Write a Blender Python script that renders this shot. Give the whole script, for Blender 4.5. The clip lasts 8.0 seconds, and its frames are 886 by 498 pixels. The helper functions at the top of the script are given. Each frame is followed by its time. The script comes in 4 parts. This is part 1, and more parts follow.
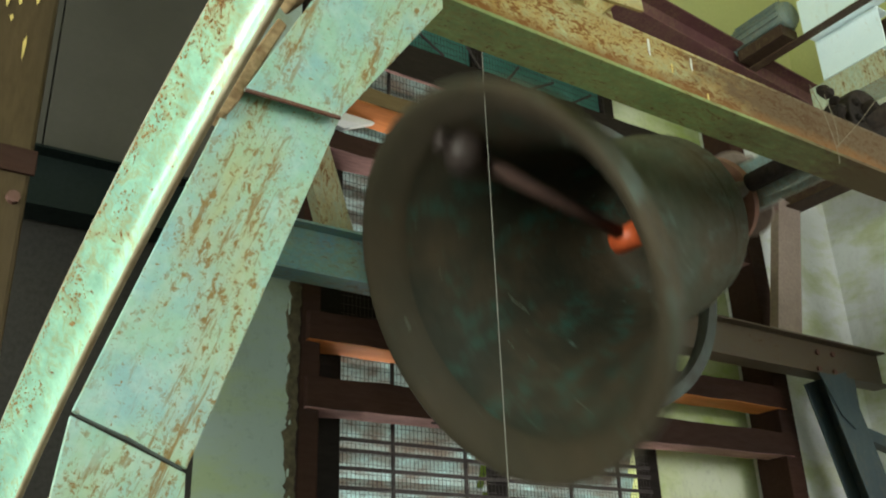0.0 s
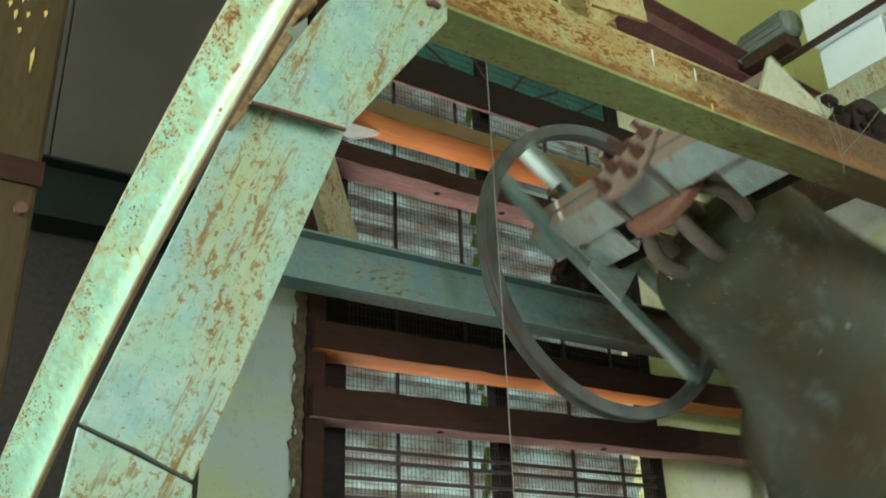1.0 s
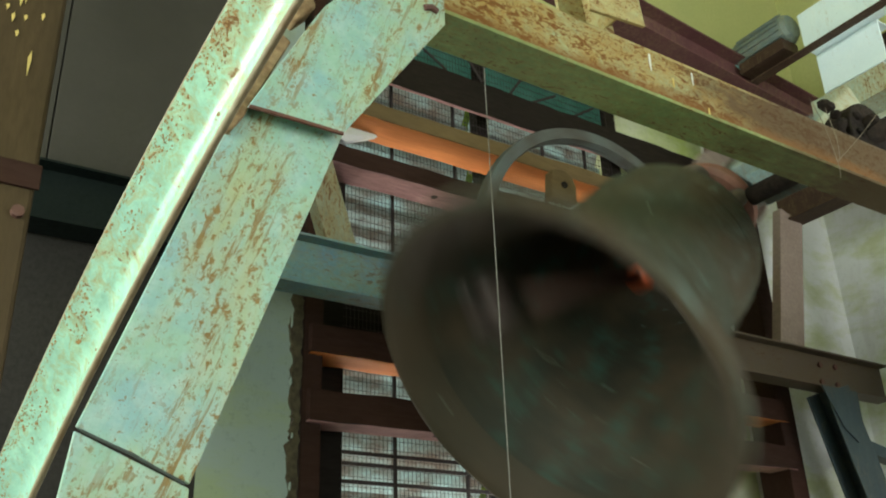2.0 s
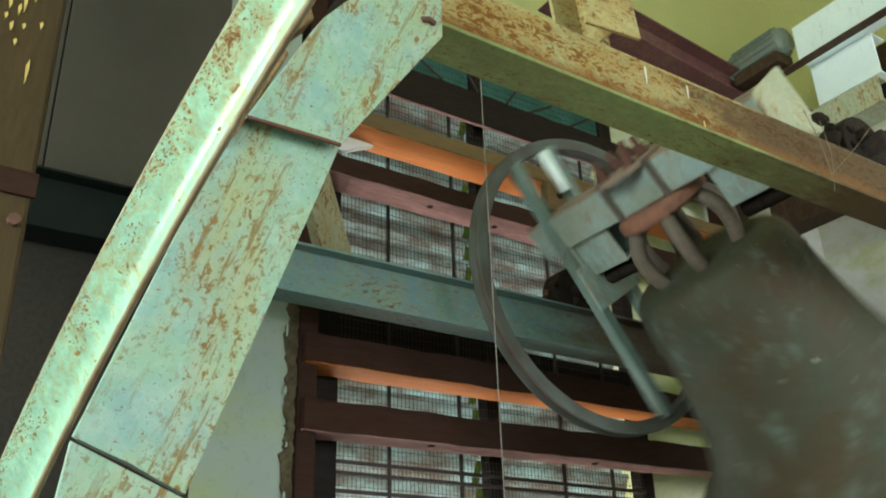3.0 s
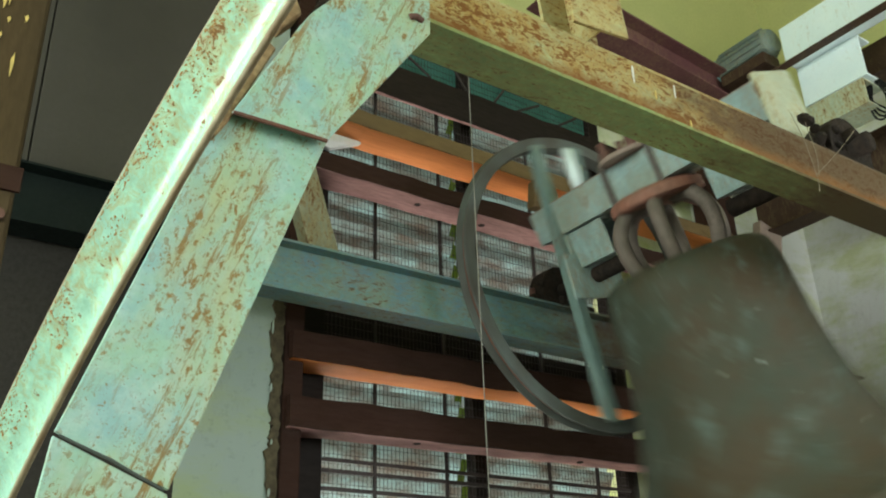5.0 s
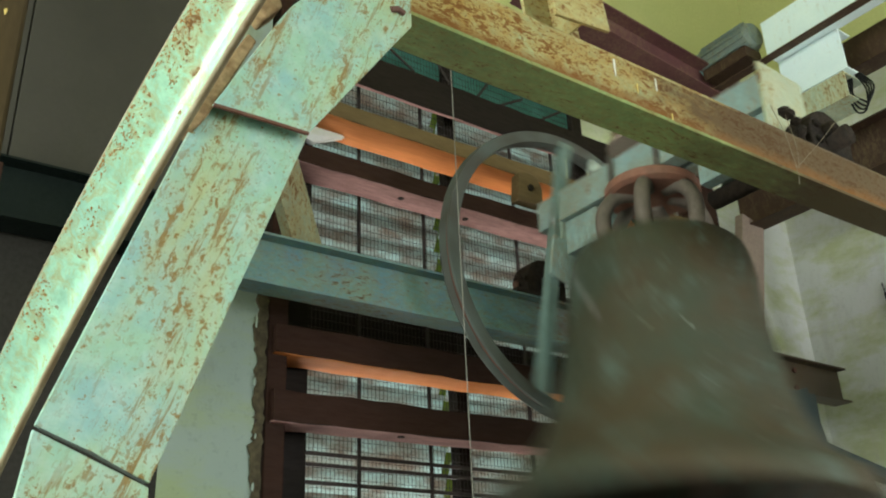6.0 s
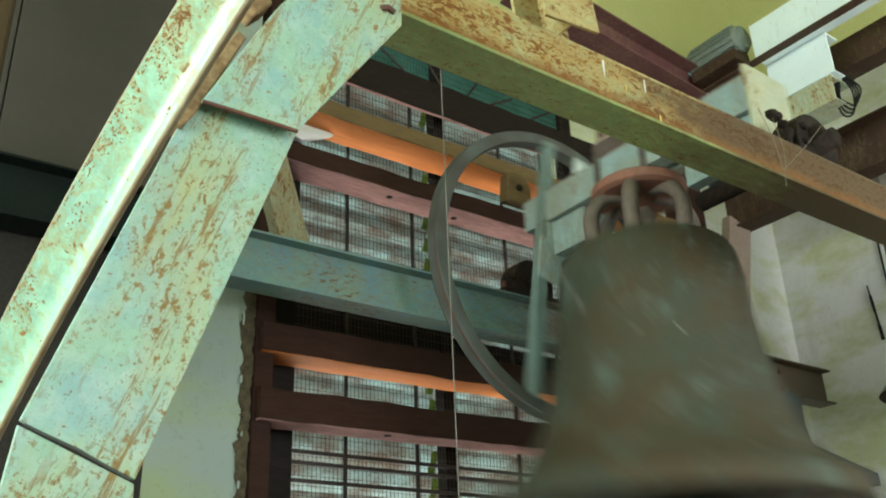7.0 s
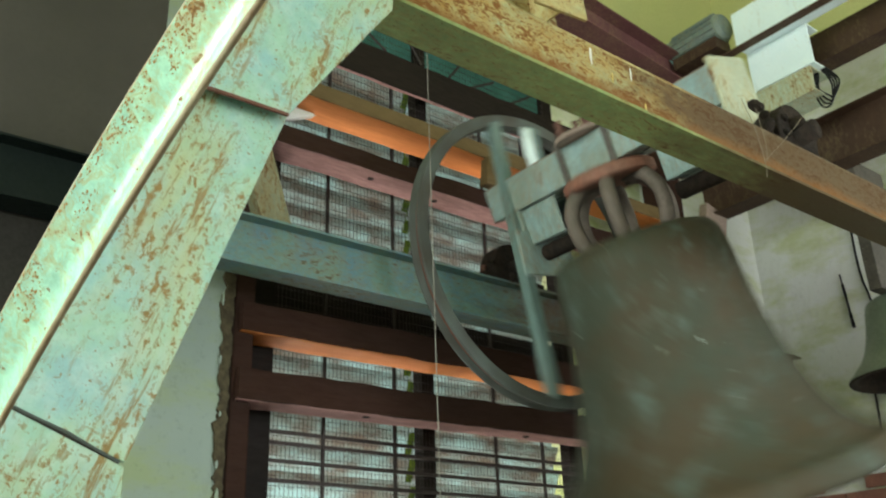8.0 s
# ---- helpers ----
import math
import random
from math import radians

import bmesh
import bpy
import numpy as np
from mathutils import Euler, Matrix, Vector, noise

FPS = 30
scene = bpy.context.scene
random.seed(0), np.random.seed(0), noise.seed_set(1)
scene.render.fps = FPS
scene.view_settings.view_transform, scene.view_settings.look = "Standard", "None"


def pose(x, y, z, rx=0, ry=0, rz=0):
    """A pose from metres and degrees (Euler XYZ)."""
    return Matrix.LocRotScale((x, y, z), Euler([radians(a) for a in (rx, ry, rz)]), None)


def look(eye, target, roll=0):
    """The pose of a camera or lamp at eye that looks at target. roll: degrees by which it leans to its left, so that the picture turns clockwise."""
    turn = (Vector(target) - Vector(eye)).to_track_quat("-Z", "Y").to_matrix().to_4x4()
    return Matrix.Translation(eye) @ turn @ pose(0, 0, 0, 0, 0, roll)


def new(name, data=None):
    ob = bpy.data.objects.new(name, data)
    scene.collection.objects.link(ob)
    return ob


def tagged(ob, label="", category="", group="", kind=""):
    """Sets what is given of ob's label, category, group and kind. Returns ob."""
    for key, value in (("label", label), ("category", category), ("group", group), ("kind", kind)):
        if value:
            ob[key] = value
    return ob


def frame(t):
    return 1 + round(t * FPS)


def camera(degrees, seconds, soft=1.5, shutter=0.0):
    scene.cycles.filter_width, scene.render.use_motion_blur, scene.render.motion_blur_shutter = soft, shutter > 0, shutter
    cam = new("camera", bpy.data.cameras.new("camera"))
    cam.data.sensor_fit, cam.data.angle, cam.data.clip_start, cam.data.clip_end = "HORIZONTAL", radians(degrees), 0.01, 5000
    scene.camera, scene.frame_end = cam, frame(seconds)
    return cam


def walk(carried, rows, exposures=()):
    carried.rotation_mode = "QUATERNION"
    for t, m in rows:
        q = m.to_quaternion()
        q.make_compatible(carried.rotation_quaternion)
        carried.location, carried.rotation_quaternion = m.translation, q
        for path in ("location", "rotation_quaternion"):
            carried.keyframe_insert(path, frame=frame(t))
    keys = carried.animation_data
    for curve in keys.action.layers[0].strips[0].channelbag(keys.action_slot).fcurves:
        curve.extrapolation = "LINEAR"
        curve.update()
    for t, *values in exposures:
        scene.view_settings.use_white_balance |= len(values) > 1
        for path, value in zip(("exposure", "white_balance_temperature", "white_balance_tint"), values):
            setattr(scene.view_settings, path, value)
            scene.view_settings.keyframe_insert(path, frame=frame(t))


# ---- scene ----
# A bell swings in its steel frame inside a church tower. x runs along the window wall, y towards it.
E = 1.6                      # eye height over the belfry floor
SWING = 2.107                # seconds for one full swing of the bell
AXLE = (2.34, 1.92, E + 1.355)

cam = camera(51.8, 8.0, soft=2.0, shutter=0.9)


def aim(yaw, pitch, roll, dx, dy, dz):
    y, p = radians(yaw), radians(pitch)
    eye = Vector((dx, dy, E + dz))
    return look(eye, eye + Vector((-math.sin(y) * math.cos(p), math.cos(y) * math.cos(p), math.sin(p))), roll)


VIEW = [(0.0, -33.98, 23.53, -2.08, 0.0081, 0.0131, -0.0030),
        (0.5, -33.63, 23.99, -2.04, 0.0094, 0.0069, -0.0007),
        (1.0, -33.65, 24.06, -2.08, 0.0042, 0.0072, -0.0018),
        (1.5, -33.73, 24.07, -2.11, 0.0053, 0.0078, -0.0015),
        (3.0, -34.23, 24.80, -1.87, -0.0020, 0.0022, 0.0005),
        (3.5, -34.53, 24.78, -2.03, 0.0000, 0.0002, -0.0027),
        (4.0, -34.69, 24.72, -1.99, 0.0016, 0.0031, -0.0009),
        (5.5, -35.52, 24.56, -2.04, 0.0000, 0.0012, -0.0029),
        (6.0, -36.11, 24.30, -2.45, 0.0040, -0.0019, -0.0056),
        (6.5, -36.52, 24.21, -2.48, 0.0035, -0.0063, -0.0059),
        (7.0, -36.92, 24.22, -2.27, 0.0028, -0.0039, -0.0074),
        (7.5, -37.36, 24.01, -1.94, -0.0055, 0.0006, -0.0020),
        (8.0, -38.61, 22.94, -1.99, -0.0207, 0.0030, 0.0002)]
walk(cam, [(row[0], aim(*row[1:])) for row in VIEW], [(0.0, -0.20, 6300, 8), (5.6, -0.17, 6300, 8), (7.0, 0.02, 6300, 8), (8.0, -0.04, 6300, 8)])

# ---- light ----
world = bpy.data.worlds.new("sky")
scene.world = world
world.use_nodes = True
wn = world.node_tree
sky = wn.nodes.new("ShaderNodeTexSky")
sky.sky_type, sky.sun_disc = "NISHITA", False
sky.sun_elevation, sky.sun_rotation = radians(52), radians(10)
wn.links.new(sky.outputs[0], wn.nodes["Background"].inputs[0])
wn.nodes["Background"].inputs[1].default_value = 0.12

sun_data = bpy.data.lights.new("sun", "SUN")
sun_data.energy, sun_data.angle, sun_data.color = 5.0, radians(0.5), (1.0, 0.95, 0.86)
sun = new("sun", sun_data)
sun.matrix_world = look((0.81, 4.6, 6.0), (0, 0, 0))


def area_lamp(name, place, target, w, h, power, colour):
    d = bpy.data.lights.new(name, "AREA")
    d.shape, d.size, d.size_y, d.energy, d.color = "RECTANGLE", w, h, power, colour
    ob = new(name, d)
    ob.matrix_world = look(place, target)
    return ob


area_lamp("daylight_south", (0.4, -2.3, E + 0.6), (1.0, 1.0, E + 0.8), 2.4, 2.0, 44, (0.90, 1.0, 0.86))
# unseen fill lamp, added to brighten the right-hand walls
area_lamp("east_wall_fill", (3.2, -2.3, E + 1.2), (4.4, 2.6, E + 0.5), 1.8, 1.6, 118, (0.98, 0.98, 0.95))
# unseen lamp added outside and below, lighting the rails' undersides through the louvres
area_lamp("rail_underside_fill", (2.3, 4.9, E - 0.9), (2.3, 2.9, E + 1.1), 2.4, 2.2, 330, (1.0, 0.93, 0.82))
area_lamp("daylight_west", (-2.85, 0.6, E + 0.95), (1.5, 0.9, E + 1.0), 3.0, 1.7, 280, (0.93, 1.0, 0.87))

# ---- materials ----


def material(name, rough=0.6, metal=0.0):
    m = bpy.data.materials.new(name)
    m.use_nodes = True
    b = m.node_tree.nodes["Principled BSDF"]
    b.inputs["Roughness"].default_value, b.inputs["Metallic"].default_value = rough, metal
    return m, m.node_tree, b


def noise_of(nt, scale, detail=5, rough=0.6, stretch=(1, 1, 1), distort=0.0, turn=0.0):
    co = nt.nodes.new("ShaderNodeTexCoord")
    mp = nt.nodes.new("ShaderNodeMapping")
    mp.vector_type = "TEXTURE"
    mp.inputs["Rotation"].default_value = (0, radians(turn), 0)
    mp.inputs["Scale"].default_value = tuple(1 / v for v in stretch)
    n = nt.nodes.new("ShaderNodeTexNoise")
    n.inputs["Scale"].default_value, n.inputs["Detail"].default_value = scale, detail
    n.inputs["Roughness"].default_value, n.inputs["Distortion"].default_value = rough, distort
    nt.links.new(co.outputs["Object"], mp.inputs[0])
    nt.links.new(mp.outputs[0], n.inputs["Vector"])
    return n.outputs["Fac"]


def ramp(nt, fac, stops):
    r = nt.nodes.new("ShaderNodeValToRGB")
    while len(r.color_ramp.elements) < len(stops):
        r.color_ramp.elements.new(0.5)
    for e, (p, c) in zip(r.color_ramp.elements, stops):
        e.position = p
        e.color = (c, c, c, 1) if isinstance(c, (int, float)) else (*c, 1)
    nt.links.new(fac, r.inputs[0])
    return r.outputs[0]


def mix(nt, fac, a, b, mode="MIX"):
    n = nt.nodes.new("ShaderNodeMix")
    n.data_type, n.blend_type = "RGBA", mode
    for s, v in ((n.inputs[0], fac), (n.inputs[6], a), (n.inputs[7], b)):
        if hasattr(v, "is_output"):
            nt.links.new(v, s)
        elif isinstance(v, (int, float)):
            s.default_value = v
        else:
            s.default_value = (*v, 1)
    return n.outputs[2]


def bump(nt, b, height, strength=0.3, distance=0.004):
    n = nt.nodes.new("ShaderNodeBump")
    n.inputs["Strength"].default_value, n.inputs["Distance"].default_value = strength, distance
    nt.links.new(height, n.inputs["Height"])
    nt.links.new(n.outputs[0], b.inputs["Normal"])


def painted_steel(name, paint, paint2, rust, amount, rough=0.42, streak=(1, 1, 0.35), spec=0.5, grime_shade=None, band=None, turn=0.0, mottle=1.0):
    """Old paint in two shades, with rust blisters and runs where it has failed."""
    m, nt, b = material(name, rough)
    patch = noise_of(nt, 9, 4, 0.6)
    base = mix(nt, ramp(nt, patch, [(0.38, 0), (0.62, 1)]), paint, paint2)
    base = mix(nt, ramp(nt, noise_of(nt, 30, 7, 0.7, streak), [(0.46, 0), (0.64, 0.55 * mottle)]), base, tuple(min(0.9, c * 1.35) for c in paint))
    fine = noise_of(nt, 90, 6, 0.75)
    base = mix(nt, ramp(nt, fine, [(0.38, 0), (0.70, 0.5 * mottle)]), base, tuple(c * 0.5 for c in paint))
    blotch = noise_of(nt, 75, 9, 0.72, streak, 0.9, turn)
    zone = noise_of(nt, 7.5, 4, 0.55, streak, 0.0, turn)
    both = nt.nodes.new("ShaderNodeMath")
    both.operation = "MULTIPLY_ADD"
    nt.links.new(zone, both.inputs[0])
    both.inputs[1].default_value = 0.4
    nt.links.new(blotch, both.inputs[2])
    half = nt.nodes.new("ShaderNodeMath")
    half.operation = "MULTIPLY"
    half.inputs[1].default_value = 0.5
    nt.links.new(both.outputs[0], half.inputs[0])
    mask = ramp(nt, half.outputs[0], [(0.420 - amount, 0), (0.442 - amount, 1)])
    speck = ramp(nt, noise_of(nt, 135, 4, 0.65), [(0.655 - amount, 0), (0.70 - amount, 0.95)])
    mask2 = mix(nt, 1.0, mask, speck, "LIGHTEN")
    rusty = mix(nt, fine, rust, tuple(c * 0.4 for c in rust))
    halo = ramp(nt, half.outputs[0], [(0.335 - amount, 0), (0.43 - amount, 0.62)])
    stained = mix(nt, halo, base, (rust[0] * 1.5, rust[1] * 2.1, rust[2] * 2.2))
    colour = mix(nt, mask2, stained, rusty)
    for axis, span, tone in (("X", grime_shade, (0.075, 0.039, 0.015)), ("Z", band, tuple(c * 0.75 for c in rust))):
        if span:        # rust settled along an edge, crept grease, or the far beam's painted shade
            co, sp = nt.nodes.new("ShaderNodeTexCoord"), nt.nodes.new("ShaderNodeSeparateXYZ")
            nt.links.new(co.outputs["Object"], sp.inputs[0])
            mr = nt.nodes.new("ShaderNodeMapRange")
            mr.inputs[1].default_value, mr.inputs[2].default_value = span
            nt.links.new(sp.outputs[axis], mr.inputs[0])
            ad = nt.nodes.new("ShaderNodeMath")
            ad.operation = "MULTIPLY_ADD"
            nt.links.new(noise_of(nt, 16, 6, 0.7, streak), ad.inputs[0])
            ad.inputs[1].default_value = 0.9
            nt.links.new(mr.outputs[0], ad.inputs[2])
            colour = mix(nt, ramp(nt, ad.outputs[0], [(0.55, 0), (0.98, 0.92)]), colour, tone)
    nt.links.new(colour, b.inputs["Base Color"])
    nt.links.new(ramp(nt, mask2, [(0, rough), (1, 0.85)]), b.inputs["Roughness"])
    b.inputs["Specular IOR Level"].default_value = spec
    bump(nt, b, mix(nt, 0.5, mask2, fine), 0.35, 0.002)
    return m


def two_tone(name, a, c, scale, rough, stretch=(1, 1, 1), strength=0.3, metal=0.0, fine_scale=60, dark=0.55, spec=0.5):
    m, nt, b = material(name, rough, metal)
    b.inputs["Specular IOR Level"].default_value = spec
    big = ramp(nt, noise_of(nt, scale, 6, 0.62, stretch), [(0.35, 0), (0.65, 1)])
    fine = noise_of(nt, fine_scale, 6, 0.7, stretch)
    base = mix(nt, big, a, c)
    base = mix(nt, ramp(nt, fine, [(0.4, 0), (0.72, 0.6)]), base, tuple(v * dark for v in a))
    nt.links.new(base, b.inputs["Base Color"])
    nt.links.new(ramp(nt, fine, [(0.2, rough * 0.8), (0.8, min(1, rough * 1.2))]), b.inputs["Roughness"])
    bump(nt, b, fine, strength, 0.003)
    return m


def weathered_plate(name):
    """Mint and blue-green paint on the leg, with ochre staining, rust runs along the leg and specks."""
    m, nt, b = material(name, 0.45)
    lean = 20
    base = mix(nt, ramp(nt, noise_of(nt, 10, 5, 0.6), [(0.40, 0), (0.60, 1)]), (0.30, 0.485, 0.35), (0.25, 0.435, 0.42))
    base = mix(nt, ramp(nt, noise_of(nt, 26, 7, 0.68), [(0.45, 0), (0.66, 0.6)]), base, (0.43, 0.57, 0.50))
    fine = noise_of(nt, 95, 5, 0.7)
    base = mix(nt, ramp(nt, fine, [(0.45, 0), (0.75, 0.3)]), base, (0.20, 0.33, 0.27))
    zone = noise_of(nt, 9, 5, 0.6, (1.5, 1.5, 0.4), 0.4, lean)
    base = mix(nt, ramp(nt, zone, [(0.44, 0), (0.66, 0.60)]), base, (0.40, 0.36, 0.13))
    where = ramp(nt, zone, [(0.36, 0), (0.54, 1)])
    run = ramp(nt, noise_of(nt, 62, 8, 0.72, (1.3, 1.3, 0.13), 0.15, lean), [(0.545, 0), (0.60, 0.9)])
    blot = ramp(nt, noise_of(nt, 88, 9, 0.75, (1, 1, 0.6), 0.35, lean), [(0.53, 0), (0.575, 0.95)])
    speck = ramp(nt, noise_of(nt, 150, 5, 0.7), [(0.605, 0), (0.65, 0.95)])
    mask = mix(nt, 1.0, mix(nt, 1.0, mix(nt, 1.0, run, blot, "LIGHTEN"), where, "MULTIPLY"), speck, "LIGHTEN")
    colour = mix(nt, mask, base, mix(nt, fine, (0.33, 0.20, 0.052), (0.14, 0.078, 0.022)))
    nt.links.new(colour, b.inputs["Base Color"])
    nt.links.new(ramp(nt, mask, [(0, 0.42), (1, 0.85)]), b.inputs["Roughness"])
    bump(nt, b, mix(nt, 0.5, mask, fine), 0.35, 0.002)
    return m


MINT = weathered_plate("mint_paint_rusting")
MINT_GLOSS = painted_steel("mint_paint_gloss", (0.34, 0.57, 0.41), (0.31, 0.53, 0.42), (0.24, 0.11, 0.02), 0.008, 0.24, streak=(1.2, 1.2, 0.6), turn=17)
OCHRE = painted_steel("rusted_mint_beam", (0.42, 0.42, 0.22), (0.40, 0.30, 0.11), (0.27, 0.125, 0.03), 0.048, 0.55, (0.4, 1, 1), grime_shade=(1.5, 2.4))
BEAM_RUST = painted_steel("rusted_bearing_beam", (0.36, 0.41, 0.23), (0.36, 0.24, 0.075), (0.26, 0.11, 0.022), 0.060, 0.6, (0.5, 1, 1), spec=0.3, grime_shade=(1.30, 2.15), band=(E + 1.215, E + 1.130))
FLANGE = painted_steel("olive_green_flange", (0.24, 0.33, 0.12), (0.20, 0.25, 0.09), (0.17, 0.09, 0.025), 0.02, 0.6, (0.4, 1, 1), spec=0.3, grime_shade=(1.4, 2.7))
BLUEGREEN = painted_steel("blue_green_paint", (0.22, 0.42, 0.38), (0.20, 0.38, 0.40), (0.14, 0.08, 0.04), -0.012, 0.45, (0.4, 1, 1))
# the darker right end is brown dirt with shade painted in
FARBEAM = painted_steel("far_beam_paint", (0.165, 0.285, 0.25), (0.13, 0.25, 0.315), (0.15, 0.085, 0.04), 0.012, 0.5, (0.4, 1, 1), grime_shade=(1.95, 3.4), mottle=0.7)
GREYGREEN = painted_steel("grey_green_paint", (0.045, 0.065, 0.070), (0.038, 0.06, 0.072), (0.10, 0.06, 0.03), -0.02, 0.5)
MAROON = painted_steel("maroon_primer", (0.105, 0.040, 0.042), (0.13, 0.052, 0.052), (0.14, 0.07, 0.035), -0.01, 0.6, spec=0.3, mottle=0.4)
PALE = painted_steel("pale_green_white_paint", (0.82, 0.94, 0.94), (0.78, 0.91, 0.92), (0.28, 0.14, 0.05), -0.055, 0.4, mottle=0.15)
SPOKE = painted_steel("spoke_paint", (0.17, 0.26, 0.245), (0.14, 0.21, 0.19), (0.12, 0.07, 0.045), 0.0, 0.5)
HEADSTOCK = painted_steel("headstock_paint", (0.28, 0.40, 0.40), (0.25, 0.30, 0.24), (0.22, 0.12, 0.07), 0.005, 0.5)
CROWN = two_tone("dusty_brown_crown", (0.17, 0.13, 0.105), (0.10, 0.085, 0.065), 12, 0.7)
DUSTY = two_tone("dusty_primer_plate", (0.30, 0.225, 0.18), (0.24, 0.175, 0.14), 9, 0.75)
RED_OXIDE = two_tone("red_oxide", (0.30, 0.125, 0.08), (0.20, 0.10, 0.07), 14, 0.7)
BOLT = two_tone("rusty_bolt", (0.10, 0.045, 0.035), (0.14, 0.06, 0.04), 30, 0.75)
# grease, and the black that stands for shade inside the still bell
GREASE_SHADE = two_tone("black_grease_shade", (0.016, 0.013, 0.011), (0.035, 0.024, 0.017), 18, 0.8, strength=0.8, spec=0.15)
IRON = two_tone("worn_iron", (0.10, 0.09, 0.08), (0.15, 0.13, 0.11), 14, 0.55, metal=0.4)
BROWN_WOOD = two_tone("dark_brown_painted_wood", (0.046, 0.020, 0.013), (0.030, 0.015, 0.011), 5, 0.75, (0.2, 1, 1), 0.5, spec=0.15)
# pinkish underside colour, paled to carry the light from below
PINK_LIT_WOOD = two_tone("lit_pink_painted_wood", (0.42, 0.235, 0.215), (0.27, 0.15, 0.14), 14, 0.75, (0.25, 1, 1), 0.5, dark=0.35, spec=0.15)
PINE = two_tone("raw_orange_pine", (0.74, 0.26, 0.075), (0.60, 0.19, 0.05), 6, 0.6, (0.12, 2, 2), 0.3, dark=0.6, spec=0.15)


def frosted():
    """Dirty frosted glass slats: light from outside shines softly through."""
    m, nt, b = material("dirty_frosted_glass", 0.5)
    base = mix(nt, ramp(nt, noise_of(nt, 9, 8, 0.74, (0.5, 1, 1.3)), [(0.40, 0), (0.60, 1)]), (0.56, 0.70, 0.70), (0.33, 0.28, 0.24))
    base = mix(nt, ramp(nt, noise_of(nt, 45, 5, 0.7, (0.4, 1, 1)), [(0.55, 0), (0.7, 0.7)]), base, (0.20, 0.14, 0.11))
    nt.links.new(base, b.inputs["Base Color"])
    tr = nt.nodes.new("ShaderNodeBsdfTranslucent")
    nt.links.new(base, tr.inputs["Color"])
    ms = nt.nodes.new("ShaderNodeMixShader")
    ms.inputs[0].default_value = 0.65
    nt.links.new(b.outputs[0], ms.inputs[1])
    nt.links.new(tr.outputs[0], ms.inputs[2])
    nt.links.new(ms.outputs[0], nt.nodes["Material Output"].inputs["Surface"])
    return m


LOUVRE = frosted()
WIRE = two_tone("dark_wire", (0.06, 0.045, 0.04), (0.04, 0.03, 0.03), 30, 0.6, metal=0.3)
ROPE = two_tone("pale_cord", (0.24, 0.225, 0.19), (0.18, 0.17, 0.14), 40, 0.8)
DARKWALL = two_tone("dark_grey_boarding", (0.034, 0.031, 0.027), (0.045, 0.040, 0.034), 3, 0.75, spec=0.15)
BROWNPOST = two_tone("brown_timber", (0.075, 0.05, 0.024), (0.05, 0.034, 0.018), 5, 0.6, (1, 1, 0.2), spec=0.15)
CEILING = two_tone("yellow_green_limewash", (0.52, 0.52, 0.22), (0.46, 0.48, 0.20), 2, 0.85, dark=0.8)
FLOOR = two_tone("worn_timber_floor", (0.075, 0.052, 0.034), (0.055, 0.038, 0.026), 4, 0.7, (1, 0.15, 1))
BRICK = two_tone("red_brick", (0.34, 0.15, 0.10), (0.26, 0.11, 0.08), 12, 0.85)
RUSTED = two_tone("flaking_rust", (0.36, 0.25, 0.13), (0.17, 0.095, 0.045), 38, 0.85, strength=0.8, dark=0.25, spec=0.2)
WHITE_DRIP = two_tone("white_drip", (0.75, 0.74, 0.68), (0.65, 0.64, 0.58), 40, 0.6)
YELLOW_DRIP = two_tone("yellow_drip", (0.70, 0.52, 0.16), (0.60, 0.45, 0.14), 40, 0.6)
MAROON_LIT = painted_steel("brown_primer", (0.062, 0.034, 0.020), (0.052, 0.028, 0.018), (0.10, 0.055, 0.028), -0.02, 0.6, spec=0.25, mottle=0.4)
MOTOR = painted_steel("grey_green_motor_paint", (0.17, 0.215, 0.185), (0.14, 0.19, 0.175), (0.16, 0.10, 0.05), -0.005, 0.6)
PALE_GREEN = painted_steel("pale_green_rust_edged", (0.46, 0.52, 0.39), (0.40, 0.48, 0.36), (0.26, 0.13, 0.04), 0.02, 0.45)
BRACE = painted_steel("rusty_olive_brace", (0.25, 0.27, 0.19), (0.21, 0.19, 0.11), (0.20, 0.10, 0.035), 0.04, 0.6)
OLIVE_WOOD = two_tone("olive_brown_wood", (0.17, 0.115, 0.05), (0.13, 0.09, 0.045), 6, 0.65, (0.2, 1, 1), spec=0.15)
BLACK_WOOD = two_tone("blackened_wood", (0.014, 0.010, 0.008), (0.022, 0.015, 0.012), 6, 0.65, (0.2, 1, 1), spec=0.15)
CRUMBLE = two_tone("bare_crumbling_render", (0.12, 0.10, 0.06), (0.06, 0.045, 0.03), 30, 0.95, strength=0.8, spec=0.15)
DARKBLUE = two_tone("dark_blue_green_steel", (0.010, 0.016, 0.014), (0.014, 0.02, 0.018), 6, 0.5, spec=0.15)
GREYBOARD = two_tone("grey_brown_sheet", (0.090, 0.082, 0.068), (0.066, 0.060, 0.051), 1.6, 0.7, dark=0.85, spec=0.15)
BRONZE_GREEN = two_tone("green_bronze", (0.26, 0.30, 0.22), (0.20, 0.25, 0.19), 5, 0.5, metal=0.3)
WHEEL = two_tone("dusty_grey_wheel", (0.11, 0.13, 0.12), (0.065, 0.052, 0.042), 9, 0.65, spec=0.3)
SEAM = two_tone("dark_grey_green_seam", (0.06, 0.075, 0.065), (0.09, 0.10, 0.085), 30, 0.8)
